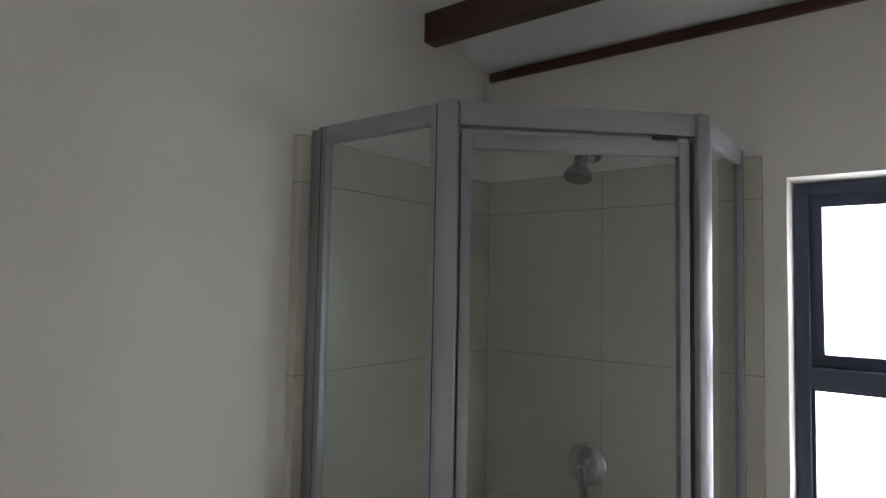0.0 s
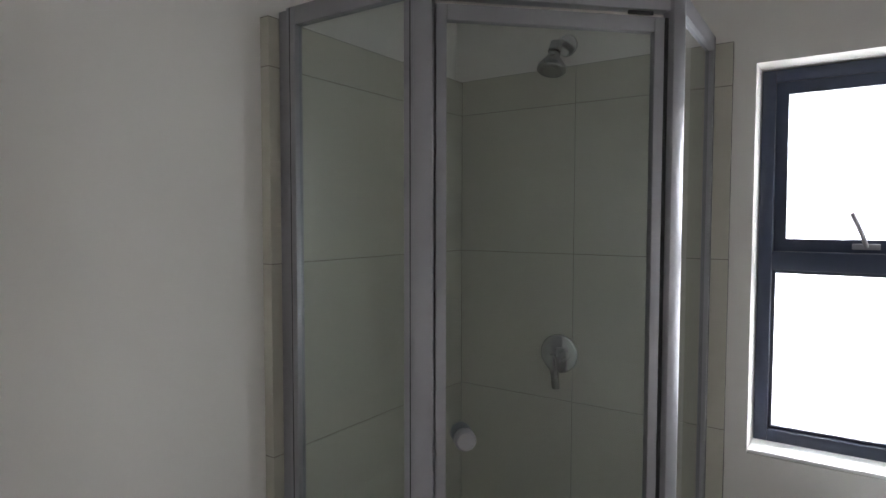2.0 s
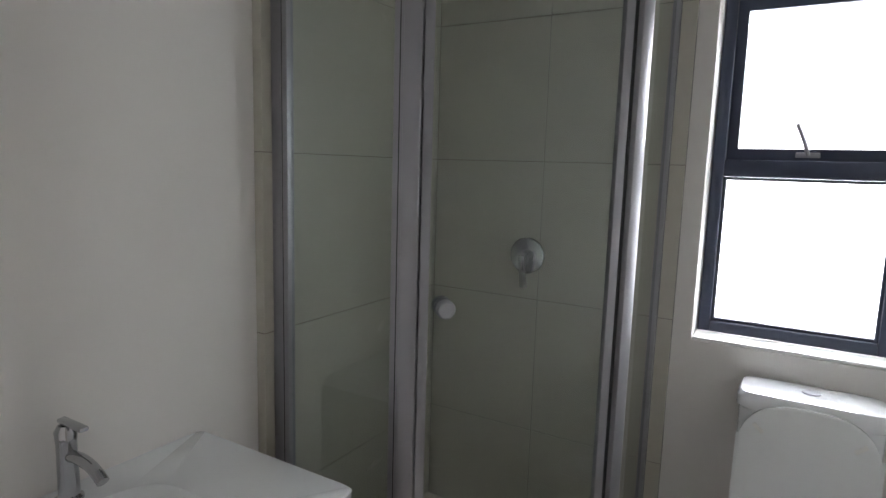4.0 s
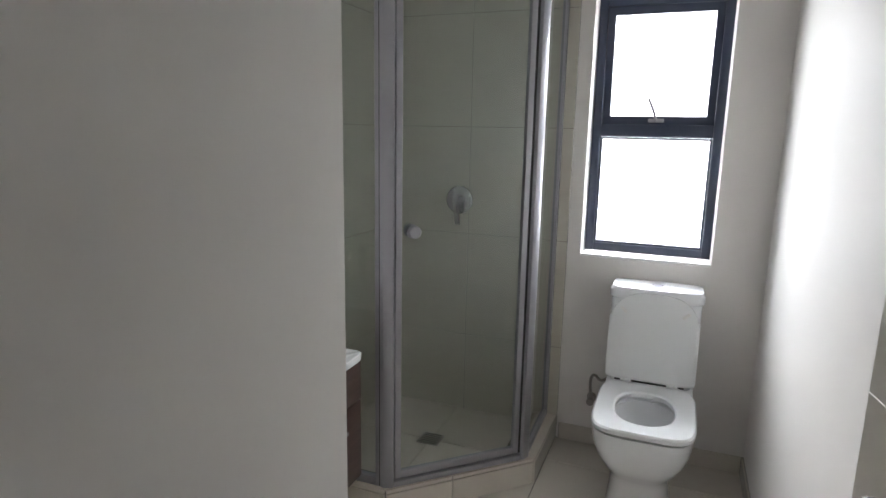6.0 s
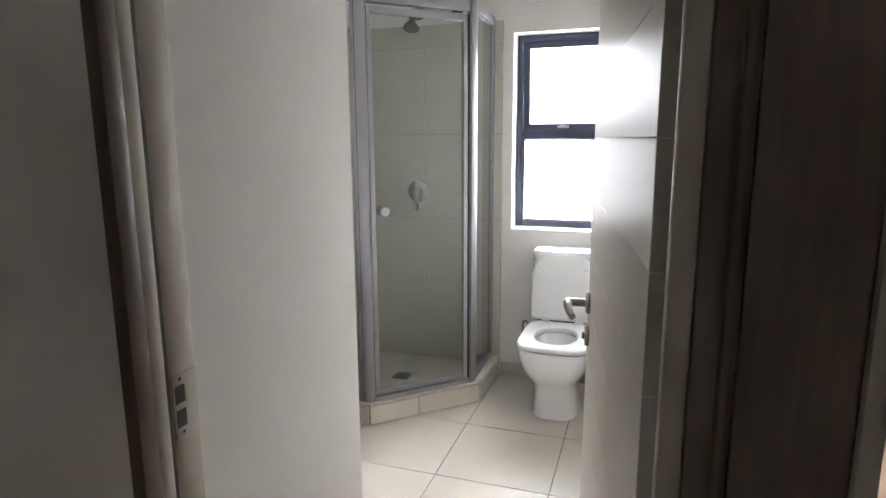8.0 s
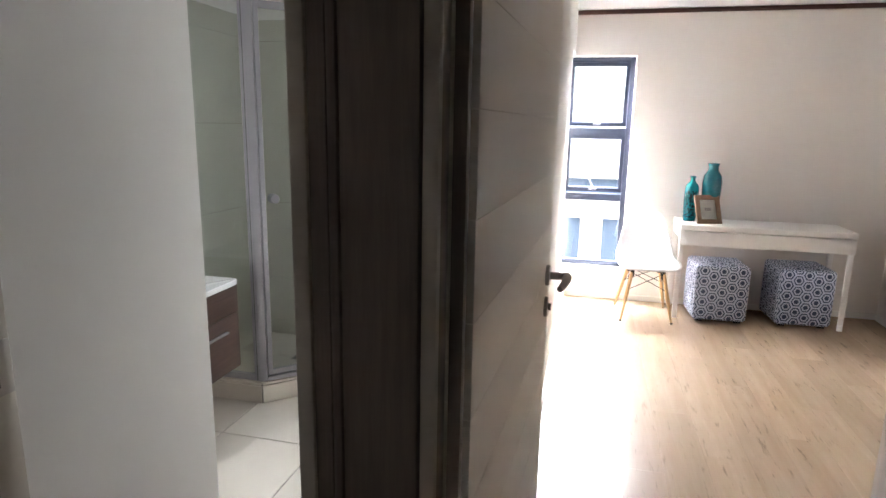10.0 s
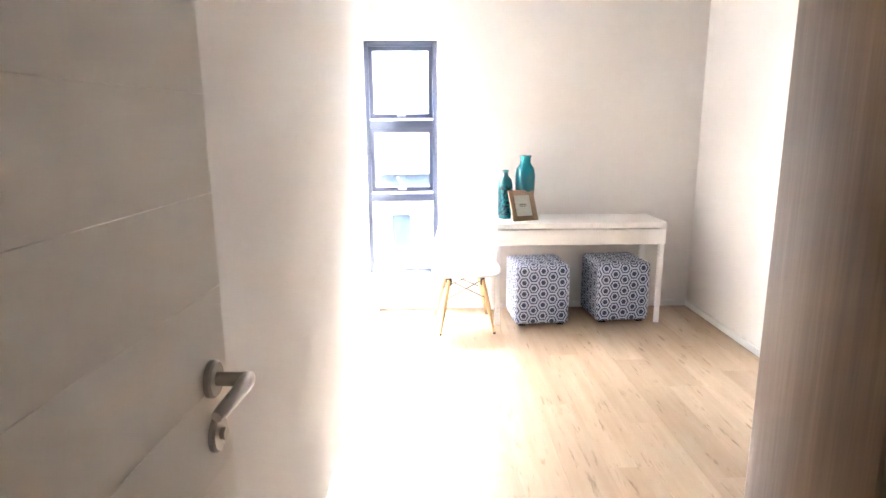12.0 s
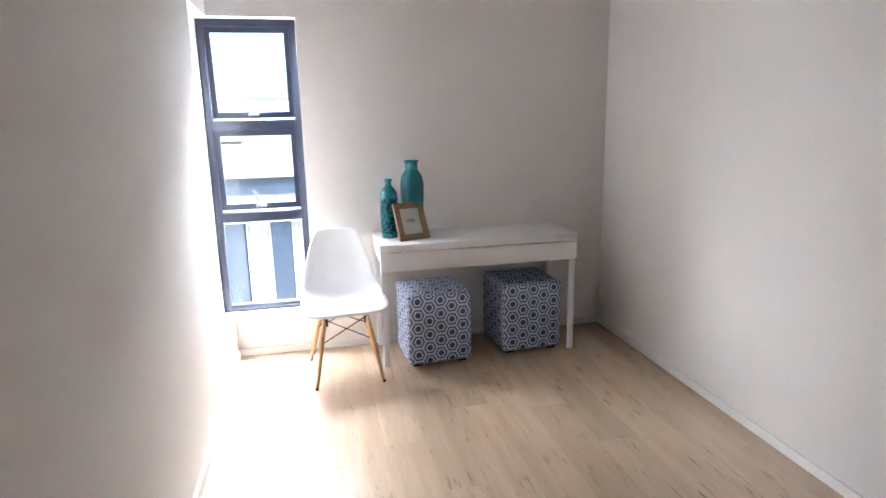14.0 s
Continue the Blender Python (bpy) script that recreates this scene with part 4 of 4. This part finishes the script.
part("end_stile", box((2.855, -2.150, 0.001), (2.885, -1.872, 2.40), 0.0015), STILE, robe, "paler grey-brown upright of the end panel")
part("plinth", box((2.886, -2.645, 0.001), (4.36, -1.93, 0.08)), ROBE, robe)
part("top_panel", box((2.886, -2.645, 2.37), (4.36, -1.892, 2.40)), ROBE, robe)
for k in range(3):
    dr = part("wardrobe_door", box((2.908 + k * 0.484, -1.89, 0.085), (2.908 + k * 0.484 + 0.480, -1.872, 2.366), 0.001), ROBE, robe)
    part("handle", tube([(3.35 + k * 0.484, -1.857, 1.0), (3.35 + k * 0.484, -1.857, 1.16)], 0.005, 8), ALU, dr)

# ---- outside ----
setting("ground", box((-300, 2.2, -3.0), (300, 500, -2.8)), PAVING, "pale concrete yard below the windows", "ground")
house = thing("neighbour_house", "low white house with a pale sheet roof across the yard", "house")
HY = 10.5
part("wall", box((-9, HY, -2.8), (14, HY + 0.3, 0.35)), PLASTER, house, smooth=False)
part("plinth", box((-9, HY - 0.5, -2.8), (14, HY - 0.001, -2.2)), PLASTER, house, smooth=False)
part("fascia", box((-9.3, HY - 1.0, 0.10), (14.3, HY - 0.94, 0.415)), BLUEGREY, house, smooth=False)
bm = bmesh.new()
for v in add_box(bm, (-9.3, HY - 1.1, 0), (14.3, HY + 5, 0.06)):
    v.co.z += 0.42 + 0.24 * (v.co.y - (HY - 1.1))
roof = part("roof", bm, SHEET, house, smooth=False)
for k in range(40):
    bm = bmesh.new()
    for v in add_box(bm, (-9.2 + k * 0.6, HY - 1.12, 0.0), (-9.14 + k * 0.6, HY + 5, 0.035)):
        v.co.z += 0.483 + 0.24 * (v.co.y - (HY - 1.1))
    part("seam", bm, SHEET, roof, smooth=False)
part("vent", box((0.55, HY + 0.9, 0.93), (1.05, HY + 1.1, 1.02)), BLACK, roof, smooth=False)
part("beam", box((-9.0, HY - 0.50, -0.50), (14.0, HY - 0.05, 0.095)), PLASTER, house, smooth=False)
for k in range(15):
    x = -4.62 + k * 0.88
    part("pillar", box((x, HY - 0.45, -2.198), (x + 0.38, HY - 0.10, -0.502)), BLUEGREY, house, smooth=False)
for k in range(14):
    x = -4.22 + k * 0.88
    gate = part("security_gate", box((x, HY - 0.30, -0.56), (x + 0.46, HY - 0.27, -0.52)), PLASTER, house, smooth=False)
    for j in range(6):
        part("bar", box((x + j * 0.087, HY - 0.30, -2.195), (x + j * 0.087 + 0.025, HY - 0.27, -0.561)), PLASTER, gate, smooth=False)
    for zz in (-1.9, -1.4, -0.9):
        part("bar", box((x + 0.035, HY - 0.269, zz), (x + 0.435, HY - 0.262, zz + 0.05)), PLASTER, gate, smooth=False)

# ---- tiles and planks, last ----
def lay(name, rects, z0, z1, material, parent, bevel=0.0015):
    """One piece for each rectangle (x0, y0, x1, y1); equal sizes share a mesh."""
    made = {}
    for x0, y0, x1, y1 in rects:
        key = (round(x1 - x0, 3), round(y1 - y0, 3))
        if key not in made:
            made[key] = part(name, box((0, 0, z0), (x1 - x0, y1 - y0, z1), bevel, 1), material, parent, smooth=False)
            o = made[key]
        else:
            o = new(name, made[key].data)
            o.parent = parent
        o.location = (x0, y0, 0)


G = 0.002
xs, ys = [0.0, 0.450, 0.941, 1.432, 1.75], [-2.70, -2.18, -1.69, -1.20, -0.71, -0.22, 0.0]
lay("tile", [(a + G, c + G, b - G, d - G) for a, b in zip(xs, xs[1:]) for c, d in zip(ys, ys[1:])], -0.012, 0.0, TILE, floor_bath)
for ring in ([(0.017, -0.778), (0.438, -0.778), (0.444, -0.772), (0.444, -0.367), (0.017, -0.367)], [(0.448, -0.768), (0.818, -0.408), (0.818, -0.367), (0.448, -0.367)],
             [(0.017, -0.363), (0.444, -0.363), (0.444, -0.014), (0.017, -0.014)], [(0.448, -0.363), (0.818, -0.363), (0.818, -0.014), (0.448, -0.014)]):
    part("tile", prism(ring, 0.048, 0.060), TILE, bpy.data.objects["shower_floor"], smooth=False)
w_win, w_side = bpy.data.objects["wall_bathroom_window"], bpy.data.objects["wall_bathroom_side"]
tile_z = [0.06, 0.452, 0.952, 1.450, 1.946, 2.068]
for z0, z1 in zip(tile_z, tile_z[1:]):
    for x0, x1 in ((0.034, 0.475), (0.475, 0.947)):
        part("tile", box((x0 + 0.0011, -0.0125, z0 + 0.0011), (x1 - 0.0011, -0.0005, z1 - 0.0011), 0.0008, 1), WTILE, w_win, smooth=False)
    for y0, y1 in ((-0.899, -0.001),):
        part("tile", box((0.0005, y0 + 0.0011, z0 + 0.0011), (0.0325, y1 - 0.0011, z1 - 0.0011), 0.0008, 1), WTILE, w_side, smooth=False)
setting("grout_window", box((0.013, -0.0105, 0.06), (0.946, -0.0003, 2.069)), GROUT, "dark grout between the shower tiles", "grout")
setting("grout_side", box((0.0003, -0.897, 0.06), (0.0305, -0.0107, 2.069)), GROUT, "dark grout between the shower tiles", "grout")
tsk = setting("baseboard_tiles", box((0.956, -0.0075, 0.0), (1.741, -0.0004, 0.078)), GROUT, "cream tile skirting in the bathroom", "skirting")
for a, b in ((0.957, 1.432), (1.432, 1.740)):
    part("tile", box((a + 0.001, -0.010, 0.001), (b - 0.001, -0.002, 0.080), 0.001, 1), TILE, tsk, smooth=False)
tsk2 = setting("baseboard_tiles_side", box((1.7425, -2.39, 0.0), (1.7496, -0.0004, 0.078)), GROUT, "cream tile skirting in the bathroom", "skirting")
for a, b in zip([-2.39] + ys[2:-1], ys[2:-1] + [-0.012]):
    part("tile", box((1.740, a + 0.001, 0.001), (1.748, b - 0.001, 0.080), 0.001, 1), TILE, tsk2, smooth=False)
rects = []
PWD, PLEN = 0.192, 1.26
x, row = 1.906, 0
shifts = [0.0, 0.47, 0.86, 0.25, 0.66, 1.05, 0.38]
while x < 4.364:
    y = -2.66 - shifts[row % 7]
    while y < 1.749:
        a, b = max(y, -2.66), min(y + PLEN, 1.749)
        if b - a > 0.02:
            rects.append((x + 0.0002, a + 0.0002, min(x + PWD, 4.364) - 0.0002, b - 0.0002))
        y += PLEN
    x, row = x + PWD, row + 1
lay("plank", rects, -0.010, 0.0, PLANK, floor_bed, 0.0004)
